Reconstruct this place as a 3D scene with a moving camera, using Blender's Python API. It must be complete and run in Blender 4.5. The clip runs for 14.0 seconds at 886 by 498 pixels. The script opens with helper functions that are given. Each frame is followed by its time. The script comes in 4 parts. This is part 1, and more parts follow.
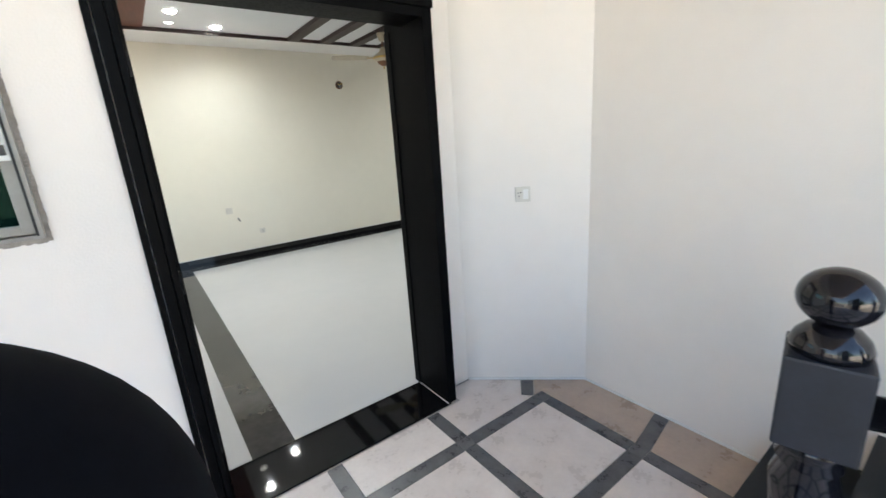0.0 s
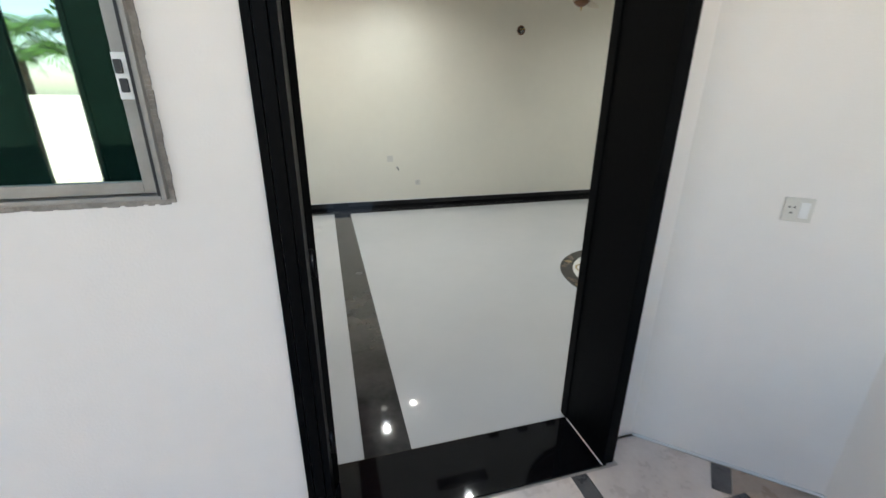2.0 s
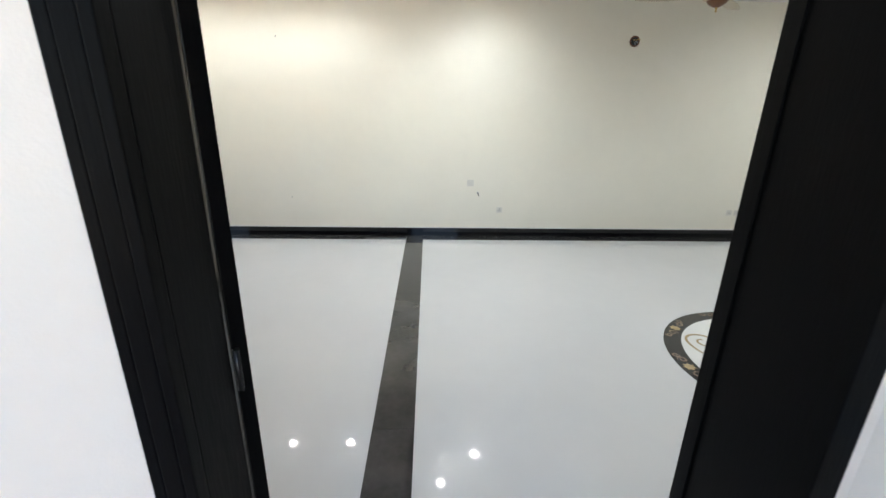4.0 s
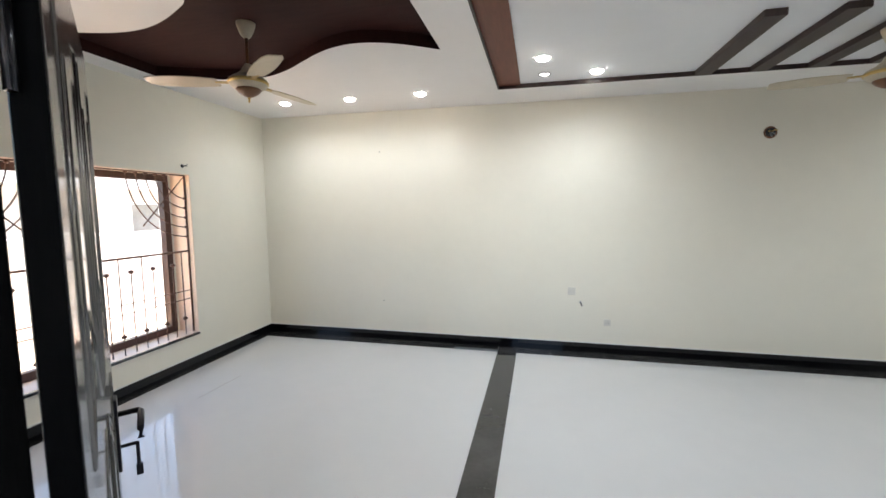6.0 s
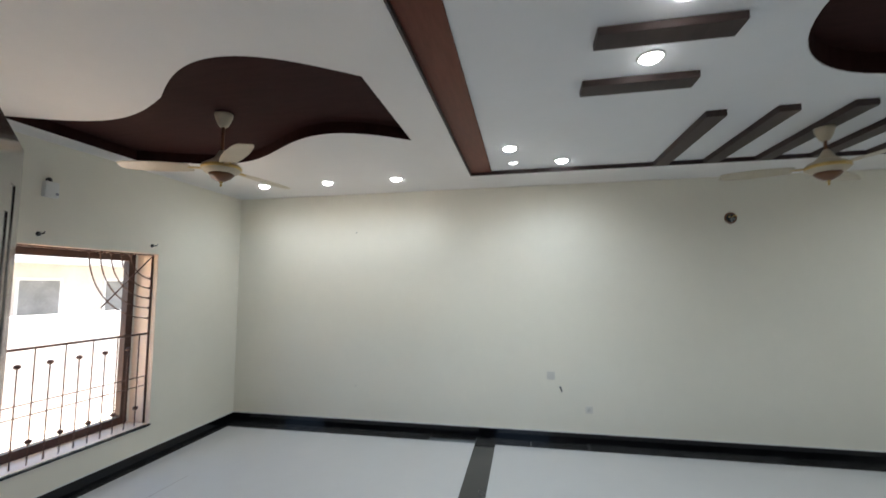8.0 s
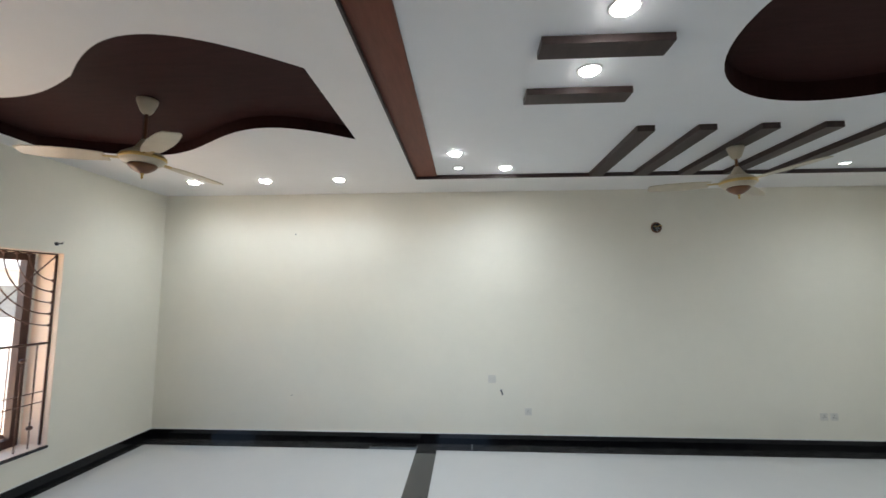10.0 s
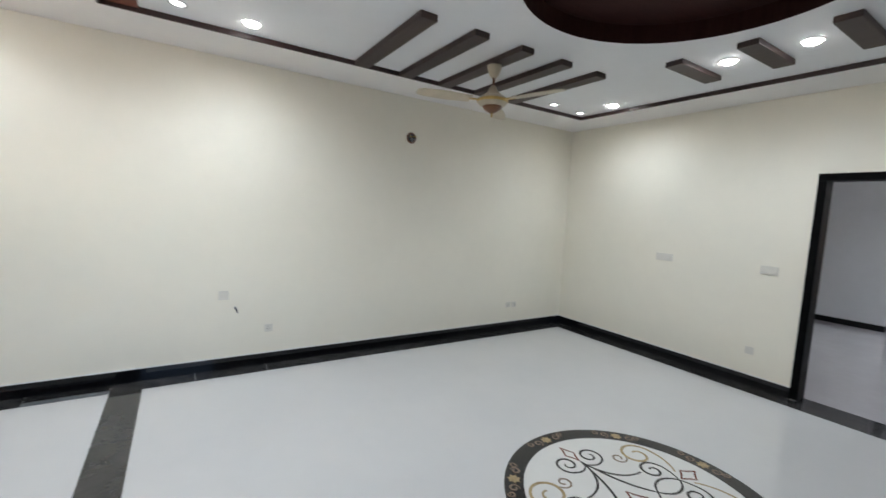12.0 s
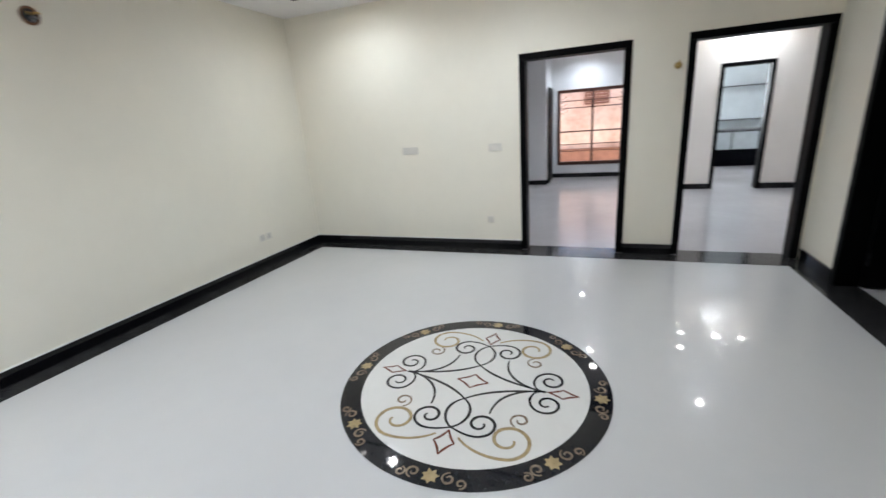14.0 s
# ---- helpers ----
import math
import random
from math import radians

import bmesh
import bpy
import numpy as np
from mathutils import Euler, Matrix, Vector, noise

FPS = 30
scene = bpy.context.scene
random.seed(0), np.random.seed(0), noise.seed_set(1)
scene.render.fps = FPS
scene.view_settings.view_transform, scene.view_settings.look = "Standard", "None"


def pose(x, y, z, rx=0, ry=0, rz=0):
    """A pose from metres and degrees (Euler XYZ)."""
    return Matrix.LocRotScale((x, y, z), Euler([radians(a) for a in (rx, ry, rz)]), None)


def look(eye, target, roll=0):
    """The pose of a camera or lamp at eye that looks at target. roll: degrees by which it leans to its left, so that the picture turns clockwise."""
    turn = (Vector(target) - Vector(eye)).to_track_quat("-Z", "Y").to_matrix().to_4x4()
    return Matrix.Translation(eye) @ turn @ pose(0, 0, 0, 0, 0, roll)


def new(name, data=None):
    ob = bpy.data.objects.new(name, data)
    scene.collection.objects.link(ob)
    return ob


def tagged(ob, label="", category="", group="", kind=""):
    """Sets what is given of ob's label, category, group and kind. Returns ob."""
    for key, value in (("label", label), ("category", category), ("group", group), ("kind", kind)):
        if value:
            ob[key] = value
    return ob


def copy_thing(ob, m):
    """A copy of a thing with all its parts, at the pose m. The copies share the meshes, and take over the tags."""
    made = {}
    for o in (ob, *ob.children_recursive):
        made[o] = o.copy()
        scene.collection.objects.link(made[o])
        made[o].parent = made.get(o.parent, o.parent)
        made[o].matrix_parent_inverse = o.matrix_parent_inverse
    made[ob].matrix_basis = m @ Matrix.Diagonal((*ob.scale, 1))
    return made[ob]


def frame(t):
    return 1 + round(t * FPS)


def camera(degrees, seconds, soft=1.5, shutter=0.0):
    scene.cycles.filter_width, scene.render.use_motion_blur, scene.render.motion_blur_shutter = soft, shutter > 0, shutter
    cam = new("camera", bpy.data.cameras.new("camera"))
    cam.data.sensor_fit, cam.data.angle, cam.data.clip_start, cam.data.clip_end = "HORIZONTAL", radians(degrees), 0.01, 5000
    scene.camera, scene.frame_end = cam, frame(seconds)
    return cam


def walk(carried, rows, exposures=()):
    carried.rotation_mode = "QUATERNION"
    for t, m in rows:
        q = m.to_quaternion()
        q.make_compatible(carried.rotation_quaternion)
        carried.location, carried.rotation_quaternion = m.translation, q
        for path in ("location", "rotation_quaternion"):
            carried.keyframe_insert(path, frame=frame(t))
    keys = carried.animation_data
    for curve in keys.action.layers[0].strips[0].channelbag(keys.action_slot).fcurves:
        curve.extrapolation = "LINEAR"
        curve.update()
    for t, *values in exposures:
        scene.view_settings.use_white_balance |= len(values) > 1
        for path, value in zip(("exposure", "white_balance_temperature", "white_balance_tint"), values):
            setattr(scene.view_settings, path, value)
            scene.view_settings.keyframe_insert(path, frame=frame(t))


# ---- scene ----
cam = camera(93.8, 14.0, shutter=0.4)

PATH = [
    (0, (2.939, -6.512, 1.517), (4.074, -4.949, 0.999), -3.9),
    (0.5, (2.953, -6.422, 1.524), (3.97, -4.778, 1.012), -2.6),
    (1, (2.995, -6.256, 1.549), (3.868, -4.527, 1.048), -0.2),
    (1.5, (3.026, -6.076, 1.547), (3.719, -4.3, 0.943), 1.4),
    (2, (3.086, -5.94, 1.548), (3.596, -4.135, 0.857), 0.5),
    (2.2, (3.129, -5.875, 1.546), (3.558, -4.043, 0.867), 0.4),
    (4.3, (3.436, -5.298, 1.552), (3.467, -3.387, 0.966), 0.5),
    (4.5, (3.440, -5.249, 1.56), (3.436, -3.307, 1.081), -0.0),
    (5, (3.474, -5.141, 1.658), (3.35, -3.189, 1.238), -0.9),
    (5.5, (3.53, -5.026, 1.648), (3.24, -3.068, 1.357), -0.7),
    (6, (3.582, -4.94, 1.668), (3.136, -2.999, 1.475), -0.4),
    (6.5, (3.621, -4.865, 1.68), (3.099, -2.94, 1.53), -0.9),
    (7, (3.666, -4.839, 1.671), (3.161, -2.905, 1.602), -0.7),
    (7.5, (3.668, -4.833, 1.699), (3.207, -2.888, 1.734), -0.7),
    (8, (3.703, -4.866, 1.712), (3.321, -2.911, 1.888), -0.2),
    (8.2, (3.699, -4.877, 1.71), (3.364, -2.919, 1.949), 0.1),
    (10.3, (3.689, -4.805, 1.68), (3.682, -2.813, 1.868), 0.2),
    (10.5, (3.67, -4.747, 1.674), (3.763, -2.752, 1.782), 0.7),
    (11, (3.621, -4.557, 1.635), (4.005, -2.594, 1.618), 1.8),
    (11.5, (3.586, -4.396, 1.626), (4.351, -2.552, 1.507), 2.3),
    (12, (3.629, -4.31, 1.614), (4.7, -2.631, 1.429), 3.1),
    (12.5, (3.673, -4.185, 1.567), (4.926, -2.651, 1.287), 2.7),
    (13, (3.752, -3.996, 1.543), (5.192, -2.675, 1.116), 0.5),
    (13.5, (3.815, -3.87, 1.529), (5.413, -2.796, 0.988), -2.8),
    (14, (3.818, -3.745, 1.502), (5.599, -3.044, 0.922), -4.3),
]
EXPOSURES = [(0, 2.46, 6900, 8.0), (2.2, 2.05, 6900, 7.5), (4.5, 2.55, 6700, 9.5), (5.5, 2.48, 6700, 10.5), (6, 2.32, 6650, 10.5), (7, 2.05, 6450, 8.5), (8.2, 1.8, 6350, 7.5), (10.3, 2.1, 6450, 8.5), (12, 2.25, 6500, 10.5), (14, 2.5, 6550, 11.5)]
walk(cam, [(t, look(eye, target, roll)) for t, eye, target, roll in PATH], EXPOSURES)

# ---- light ----
world = bpy.data.worlds.new("world")
scene.world = world
world.use_nodes = True
sky = world.node_tree.nodes.new("ShaderNodeTexSky")
sky.sky_type = "NISHITA"
sky.sun_disc = False
sky.sun_elevation, sky.sun_rotation = radians(57.3), radians(6.5)
world.node_tree.links.new(sky.outputs[0], world.node_tree.nodes["Background"].inputs[0])
world.node_tree.nodes["Background"].inputs[1].default_value = 0.15
sun = new("sun", bpy.data.lights.new("sun", "SUN"))
sun.data.energy, sun.data.angle, sun.data.color = 5.0, radians(0.5), (1.0, 0.93, 0.84)
sun.matrix_world = look((0.8, 7.0, 11), (0, 0, 0))
LAMP_COLOUR = (0.79, 0.895, 1.0)


def lamp(x, y, z, watts, cone=130, blend=1.0):
    ob = new("downlight_beam", bpy.data.lights.new("downlight_beam", "SPOT"))
    d = ob.data
    d.energy, d.spot_size, d.spot_blend, d.shadow_soft_size, d.color = watts, radians(cone), blend, 0.016, LAMP_COLOUR
    ob.location = (x, y, z)


# area lamp added in the unseen kitchen window's opening to brighten the kitchen
kitchen_fill = new("kitchen_fill_lamp", bpy.data.lights.new("kitchen_fill_lamp", "AREA"))
kitchen_fill.data.shape, kitchen_fill.data.size, kitchen_fill.data.size_y, kitchen_fill.data.energy, kitchen_fill.data.color = "RECTANGLE", 0.9, 1.25, 20, (0.82, 0.92, 1.0)
kitchen_fill.matrix_world = look((16.40, -5.68, 1.65), (15.0, -6.1, 1.2))

H = 2.868                     # ceiling
TRAY = 2.905                  # panel inside the ceiling tray
EAST = 8.545
S_IN, S_OUT = -4.61, -4.75   # front wall, inner and outer face
S_EAST = -5.57               # south wall of the eastern part
DX0, DX1 = 3.008, 4.165    # front door between its jambs

ROW_LAMPS = [(0.77, -0.63), (1.56, -0.63), (2.36, -0.63)]
TRAY_LAMPS = [(3.60, -1.28), (4.08, -0.83), (7.79, -1.21), (4.38, -2.61), (4.38, -3.125), (7.29, -2.61), (7.29, -3.125)]
DULL_LAMPS = [(3.62, -0.84), (7.30, -0.775), (7.82, -0.725)]
HALL_LAMPS = [(12.35, -5.95), (13.95, -3.4), (11.3, -3.67), (10.1, -5.28)]
HALL_SMALL = [(10.75, -3.74), (12.4, -5.35), (11.8, -5.27), (12.4, -6.4)]
for x, y in ROW_LAMPS:
    lamp(x, y, H - 0.045, 4.6, 164, 1.0)
for x, y in TRAY_LAMPS:
    lamp(x, y, TRAY - 0.045, 8.2, 170, 1.0)
for x, y in HALL_LAMPS:
    lamp(x, y, H - 0.045, 15, 150)

# ---- materials ----


def mat(name, colour, rough=0.5, metal=0.0, vary=0.06, scale=6.0, bump=0.0, bump_scale=80.0, spec=0.5, stretch=(1, 1, 1), rvary=0.0, pieces=0.0, second=None, coat=0.0):
    m = bpy.data.materials.new(name)
    m.use_nodes = True
    nt = m.node_tree
    N, L = nt.nodes.new, nt.links.new
    b = nt.nodes["Principled BSDF"]
    b.inputs["Roughness"].default_value, b.inputs["Metallic"].default_value = rough, metal
    b.inputs["Specular IOR Level"].default_value = spec
    b.inputs["Coat Weight"].default_value = coat
    b.inputs["Coat Roughness"].default_value = 0.08
    co = N("ShaderNodeTexCoord")
    mp = N("ShaderNodeMapping")
    mp.inputs["Scale"].default_value = stretch
    L(co.outputs["Object"], mp.inputs["Vector"])
    n1 = N("ShaderNodeTexNoise")
    n1.inputs["Scale"].default_value, n1.inputs["Detail"].default_value = scale, 6
    L(mp.outputs[0], n1.inputs["Vector"])
    n3 = N("ShaderNodeTexNoise")
    n3.inputs["Scale"].default_value, n3.inputs["Detail"].default_value = scale * 7.3, 3
    L(mp.outputs[0], n3.inputs["Vector"])
    add = N("ShaderNodeMath")
    add.operation = "MULTIPLY_ADD"
    add.inputs[1].default_value = 0.35
    L(n3.outputs[0], add.inputs[0])
    L(n1.outputs[0], add.inputs[2])
    ramp = N("ShaderNodeMapRange")
    ramp.inputs[1].default_value, ramp.inputs[2].default_value = 0.45, 0.9
    L(add.outputs[0], ramp.inputs[0])
    mix = N("ShaderNodeMix")
    mix.data_type = "RGBA"
    a = [max(0, c * (1 - vary)) for c in colour]
    z = second or [min(1, c * (1 + vary)) for c in colour]
    mix.inputs[6].default_value, mix.inputs[7].default_value = (*a, 1), (*z, 1)
    L(ramp.outputs[0], mix.inputs[0])
    out = mix.outputs[2]
    if pieces:
        info = N("ShaderNodeObjectInfo")
        hsv = N("ShaderNodeHueSaturation")
        mr = N("ShaderNodeMapRange")
        mr.inputs[3].default_value, mr.inputs[4].default_value = 1 - pieces, 1 + pieces
        L(info.outputs["Random"], mr.inputs[0])
        L(mr.outputs[0], hsv.inputs["Value"])
        L(out, hsv.inputs["Color"])
        out = hsv.outputs[0]
    L(out, b.inputs["Base Color"])
    if rvary:
        r = N("ShaderNodeMapRange")
        r.inputs[1].default_value, r.inputs[2].default_value = 0.4, 0.9
        r.inputs[3].default_value, r.inputs[4].default_value = max(0.02, rough - rvary), rough + rvary
        L(add.outputs[0], r.inputs[0])
        L(r.outputs[0], b.inputs["Roughness"])
    if bump:
        n2 = N("ShaderNodeTexNoise")
        n2.inputs["Scale"].default_value, n2.inputs["Detail"].default_value = bump_scale, 4
        L(mp.outputs[0], n2.inputs["Vector"])
        bn = N("ShaderNodeBump")
        bn.inputs["Strength"].default_value, bn.inputs["Distance"].default_value = bump, 0.002
        L(n2.outputs[0], bn.inputs["Height"])
        L(bn.outputs[0], b.inputs["Normal"])
    return m


def glow(name, colour, strength):
    m = bpy.data.materials.new(name)
    m.use_nodes = True
    b = m.node_tree.nodes["Principled BSDF"]
    b.inputs["Base Color"].default_value = (*colour, 1)
    b.inputs["Emission Color"].default_value = (*colour, 1)
    b.inputs["Emission Strength"].default_value = strength
    return m


CREAM = mat("cream_paint", (0.805, 0.768, 0.665), 0.5, vary=0.025, scale=1.1, bump=0.25, bump_scale=140, rvary=0.08)
WHITE = mat("white_paint", (0.81, 0.765, 0.715), 0.6, vary=0.03, scale=1.3, bump=0.4, bump_scale=120, rvary=0.08)
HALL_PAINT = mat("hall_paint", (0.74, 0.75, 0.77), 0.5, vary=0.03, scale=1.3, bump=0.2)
CEIL = mat("ceiling_paint", (0.82, 0.80, 0.79), 0.7, vary=0.02, scale=1.5, bump=0.15, bump_scale=160)
TRAY_PAINT = mat("tray_paint", (0.79, 0.80, 0.82), 0.7, vary=0.02, scale=1.5, bump=0.15, bump_scale=160)
GRANITE = mat("black_granite", (0.004, 0.004, 0.005), 0.04, spec=0.35, vary=0.6, scale=70, rvary=0.015)
SLAB = mat("border_marble", (0.022, 0.021, 0.022), 0.12, vary=0.4, scale=9, second=(0.05, 0.048, 0.048), pieces=0.3, rvary=0.05)
PALE_SLAB = mat("grey_marble", (0.12, 0.13, 0.145), 0.15, vary=0.2, scale=9, second=(0.17, 0.18, 0.19), rvary=0.05)
BAND = mat("grey_band_marble", (0.036, 0.033, 0.032), 0.05, vary=0.3, scale=3.5, second=(0.055, 0.052, 0.051), rvary=0.02, pieces=0.10)
TILE = mat("white_tile", (0.575, 0.575, 0.575), 0.22, vary=0.015, scale=0.9, second=(0.60, 0.597, 0.592), bump=0.006, bump_scale=3)
for key, value in (("Coat Weight", 0.6), ("Coat Roughness", 0.014), ("Specular IOR Level", 0.12)):
    TILE.node_tree.nodes["Principled BSDF"].inputs[key].default_value = value
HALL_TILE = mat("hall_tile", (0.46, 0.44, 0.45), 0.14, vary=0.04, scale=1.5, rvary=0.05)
BROWN = mat("recess_brown", (0.036, 0.013, 0.012), 0.6, spec=0.08, vary=0.18, scale=5, stretch=(1, 6, 1), bump=0.1)
STRIP = mat("strip_brown", (0.165, 0.052, 0.032), 0.45, spec=0.2, vary=0.12, scale=6, stretch=(8, 1, 1))
LATH = mat("lath_brown", (0.055, 0.037, 0.034), 0.5, spec=0.3, vary=0.15, scale=5, stretch=(6, 1, 1))
EDGE = mat("edge_brown", (0.028, 0.012, 0.011), 0.4, vary=0.2, scale=9)
FRAMEWOOD = mat("black_stained_wood", (0.0022, 0.0022, 0.0025), 0.45, spec=0.05, vary=0.4, scale=14, stretch=(6, 6, 0.6), bump=0.25, bump_scale=30, rvary=0.08)
LEAFWOOD = mat("door_lacquer", (0.014, 0.013, 0.013), 0.2, vary=0.35, scale=10, stretch=(6, 6, 0.5), bump=0.06, bump_scale=14, rvary=0.05, coat=0.4)
WINWOOD = mat("window_wood", (0.06, 0.022, 0.014), 0.4, vary=0.25, scale=12, stretch=(5, 5, 0.7), bump=0.15)
IRON = mat("grille_iron", (0.10, 0.045, 0.03), 0.45, metal=0.3, vary=0.25, scale=25)
STEEL = mat("dark_steel", (0.05, 0.05, 0.055), 0.3, metal=0.9, vary=0.2, scale=30)
BRASS = mat("brass", (0.55, 0.38, 0.14), 0.3, metal=0.9, vary=0.15, scale=30)
PLASTIC = mat("white_plastic", (0.78, 0.78, 0.76), 0.35, vary=0.02, scale=8)
GREYPLASTIC = mat("grey_plastic", (0.32, 0.33, 0.34), 0.4, vary=0.1, scale=20)
DARKPLASTIC = mat("dark_plastic", (0.02, 0.02, 0.022), 0.4, vary=0.2, scale=20)
FANCREAM = mat("fan_enamel", (0.50, 0.43, 0.32), 0.3, vary=0.08, scale=9)
FANBROWN = mat("fan_brown", (0.17, 0.07, 0.03), 0.3, vary=0.2, scale=9)
POLISHED = mat("polished_black", (0.008, 0.008, 0.011), 0.07, vary=0.4, scale=40)
HONED = mat("honed_black_stone", (0.012, 0.016, 0.025), 0.5, vary=0.3, scale=12, bump=0.2)
MATTBLACK = mat("matt_black", (0.0025, 0.003, 0.005), 0.8, vary=0.3, scale=30, bump=0.1, spec=0.06)
PORCH = mat("porch_tile", (0.70, 0.61, 0.56), 0.3, vary=0.08, scale=7, second=(0.76, 0.68, 0.63), pieces=0.05, rvary=0.08, bump=0.06)
PORCHDARK = mat("porch_strip_tile", (0.085, 0.082, 0.084), 0.3, vary=0.2, scale=12, second=(0.125, 0.12, 0.122), pieces=0.12, rvary=0.08)
PORCHEDGE = mat("porch_edge_tile", (0.42, 0.325, 0.26), 0.3, vary=0.12, scale=7, pieces=0.05, rvary=0.08)
# dull tone chosen to cut the bounce onto the upper porch walls
PORCHCEIL_DULLED = mat("porch_ceiling_dulled", (0.45, 0.40, 0.36), 0.7, vary=0.05, scale=1.5, bump=0.2)
DARK_SCREEN = mat("dark_screen_green", (0.003, 0.008, 0.006), 0.6, vary=0.3, scale=9, spec=0.05)
GROUT = mat("grout", (0.42, 0.38, 0.34), 0.8, vary=0.15, scale=30)
ALU = mat("grey_aluminium", (0.28, 0.27, 0.25), 0.4, metal=0.25, vary=0.12, scale=12, rvary=0.08)
CAULK = mat("caulk", (0.30, 0.27, 0.24), 0.8, vary=0.3, scale=20, bump=0.6)
RUBBER = mat("black_gasket", (0.015, 0.015, 0.015), 0.6, vary=0.2, scale=30)
GREENGLASS = mat("green_tinted_glass", (0.002, 0.014, 0.010), 0.02, vary=0.2, scale=3, spec=0.9)
GREENGLASS.node_tree.nodes["Principled BSDF"].inputs["Specular Tint"].default_value = (0.8, 1.0, 0.92, 1)
GREENGLASS.node_tree.nodes["Principled BSDF"].inputs["IOR"].default_value = 2.9
OUTWALL = mat("outside_render", (0.85, 0.81, 0.76), 0.8, vary=0.06, scale=2, bump=0.4)
TERRACE = mat("terrace_tile", (0.78, 0.63, 0.50), 0.6, vary=0.12, scale=5)
# the paler second tone paints dappled sunlight onto the peach wall
PEACH_DAPPLED = mat("peach_render_sun_dapple", (0.66, 0.40, 0.30), 0.8, vary=0.25, scale=0.9, bump=0.3, second=(0.86, 0.64, 0.52))
RUST = mat("rust_brown_paint", (0.26, 0.12, 0.08), 0.6, vary=0.2, scale=4)
# cream paint with the warm bounce light of the window put into its colour
REVEAL_WARM = mat("reveal_warm_light", (0.86, 0.68, 0.53), 0.55, vary=0.05, scale=4)
KITCHEN = mat("kitchen_wall_tile", (0.66, 0.72, 0.74), 0.25, vary=0.06, scale=3)
PLATE = mat("aged_plastic", (0.66, 0.635, 0.575), 0.35, vary=0.05, scale=12)
FACADE = mat("far_facade", (0.66, 0.57, 0.50), 0.8, vary=0.08, scale=1.5)
DARKGLASS = mat("far_window_glass", (0.22, 0.21, 0.20), 0.1, vary=0.2, scale=2)
GROUND = mat("ground", (0.42, 0.38, 0.32), 0.9, vary=0.2, scale=1.2, bump=0.4, bump_scale=20)
LEAF = mat("foliage", (0.055, 0.13, 0.02), 0.6, vary=0.5, scale=6)
BARK = mat("bark", (0.12, 0.085, 0.06), 0.9, vary=0.3, scale=14, bump=0.6, bump_scale=30)
INK_BLACK = mat("inlay_black", (0.014, 0.014, 0.017), 0.04, vary=0.4, scale=40)
INK_GOLD = mat("inlay_ochre", (0.37, 0.28, 0.155), 0.06, vary=0.25, scale=25)
INK_TAN = mat("inlay_tan", (0.22, 0.165, 0.12), 0.06, vary=0.3, scale=25)
INK_RED = mat("inlay_red_brown", (0.16, 0.055, 0.035), 0.14, vary=0.3, scale=25)
FIELD = mat("inlay_white", (0.69, 0.68, 0.65), 0.08, vary=0.03, scale=3)
LIT = glow("lamp_lit", (1.0, 0.98, 0.95), 14.0)
DULL = glow("lamp_dull", (0.95, 0.95, 0.93), 1.2)
CABINET = mat("cabinet_blue_grey", (0.48, 0.54, 0.56), 0.35, vary=0.1, scale=5)

# ---- mesh helpers ----


def box_bm(bm, x0, y0, z0, x1, y1, z1):
    v = [bm.verts.new(p) for p in ((x0, y0, z0), (x1, y0, z0), (x1, y1, z0), (x0, y1, z0), (x0, y0, z1), (x1, y0, z1), (x1, y1, z1), (x0, y1, z1))]
    for f in ((3, 2, 1, 0), (4, 5, 6, 7), (0, 1, 5, 4), (1, 2, 6, 5), (2, 3, 7, 6), (3, 0, 4, 7)):
        bm.faces.new([v[i] for i in f])


def bx(*bs, bevel=0.0):
    """A bmesh of boxes, with rounded edges if asked."""
    bm = bmesh.new()
    for b in bs:
        box_bm(bm, *b)
    if bevel:
        bmesh.ops.bevel(bm, geom=bm.edges[:], offset=bevel, segments=2, affect="EDGES", profile=0.6)
    return bm


def prism(outline, z0, z1):
    bm = bmesh.new()
    lo = [bm.verts.new((x, y, z0)) for x, y in outline]
    hi = [bm.verts.new((x, y, z1)) for x, y in outline]
    bm.faces.new(lo[::-1])
    bm.faces.new(hi)
    n = len(outline)
    for i in range(n):
        bm.faces.new((lo[i], lo[(i + 1) % n], hi[(i + 1) % n], hi[i]))
    bmesh.ops.recalc_face_normals(bm, faces=bm.faces[:])
    return bm


def turned(profile, n=32, at=(0, 0, 0), axis="z"):
    """A lathe shape from (radius, height) pairs."""
    bm = bmesh.new()
    rings = []
    for r, h in profile:
        ring = []
        for i in range(n):
            a = 2 * math.pi * i / n
            c, s = max(r, 0.0004) * math.cos(a), max(r, 0.0004) * math.sin(a)
            p = {"z": (c, s, h), "x": (h, c, s), "y": (c, h, s)}[axis]
            ring.append(bm.verts.new((p[0] + at[0], p[1] + at[1], p[2] + at[2])))
        rings.append(ring)
    for a, b in zip(rings, rings[1:]):
        for i in range(n):
            bm.faces.new((a[i], a[(i + 1) % n], b[(i + 1) % n], b[i]))
    bm.faces.new(rings[0][::-1])
    bm.faces.new(rings[-1])
    bmesh.ops.recalc_face_normals(bm, faces=bm.faces[:])
    for f in bm.faces:
        f.smooth = len(f.verts) == 4
    return bm


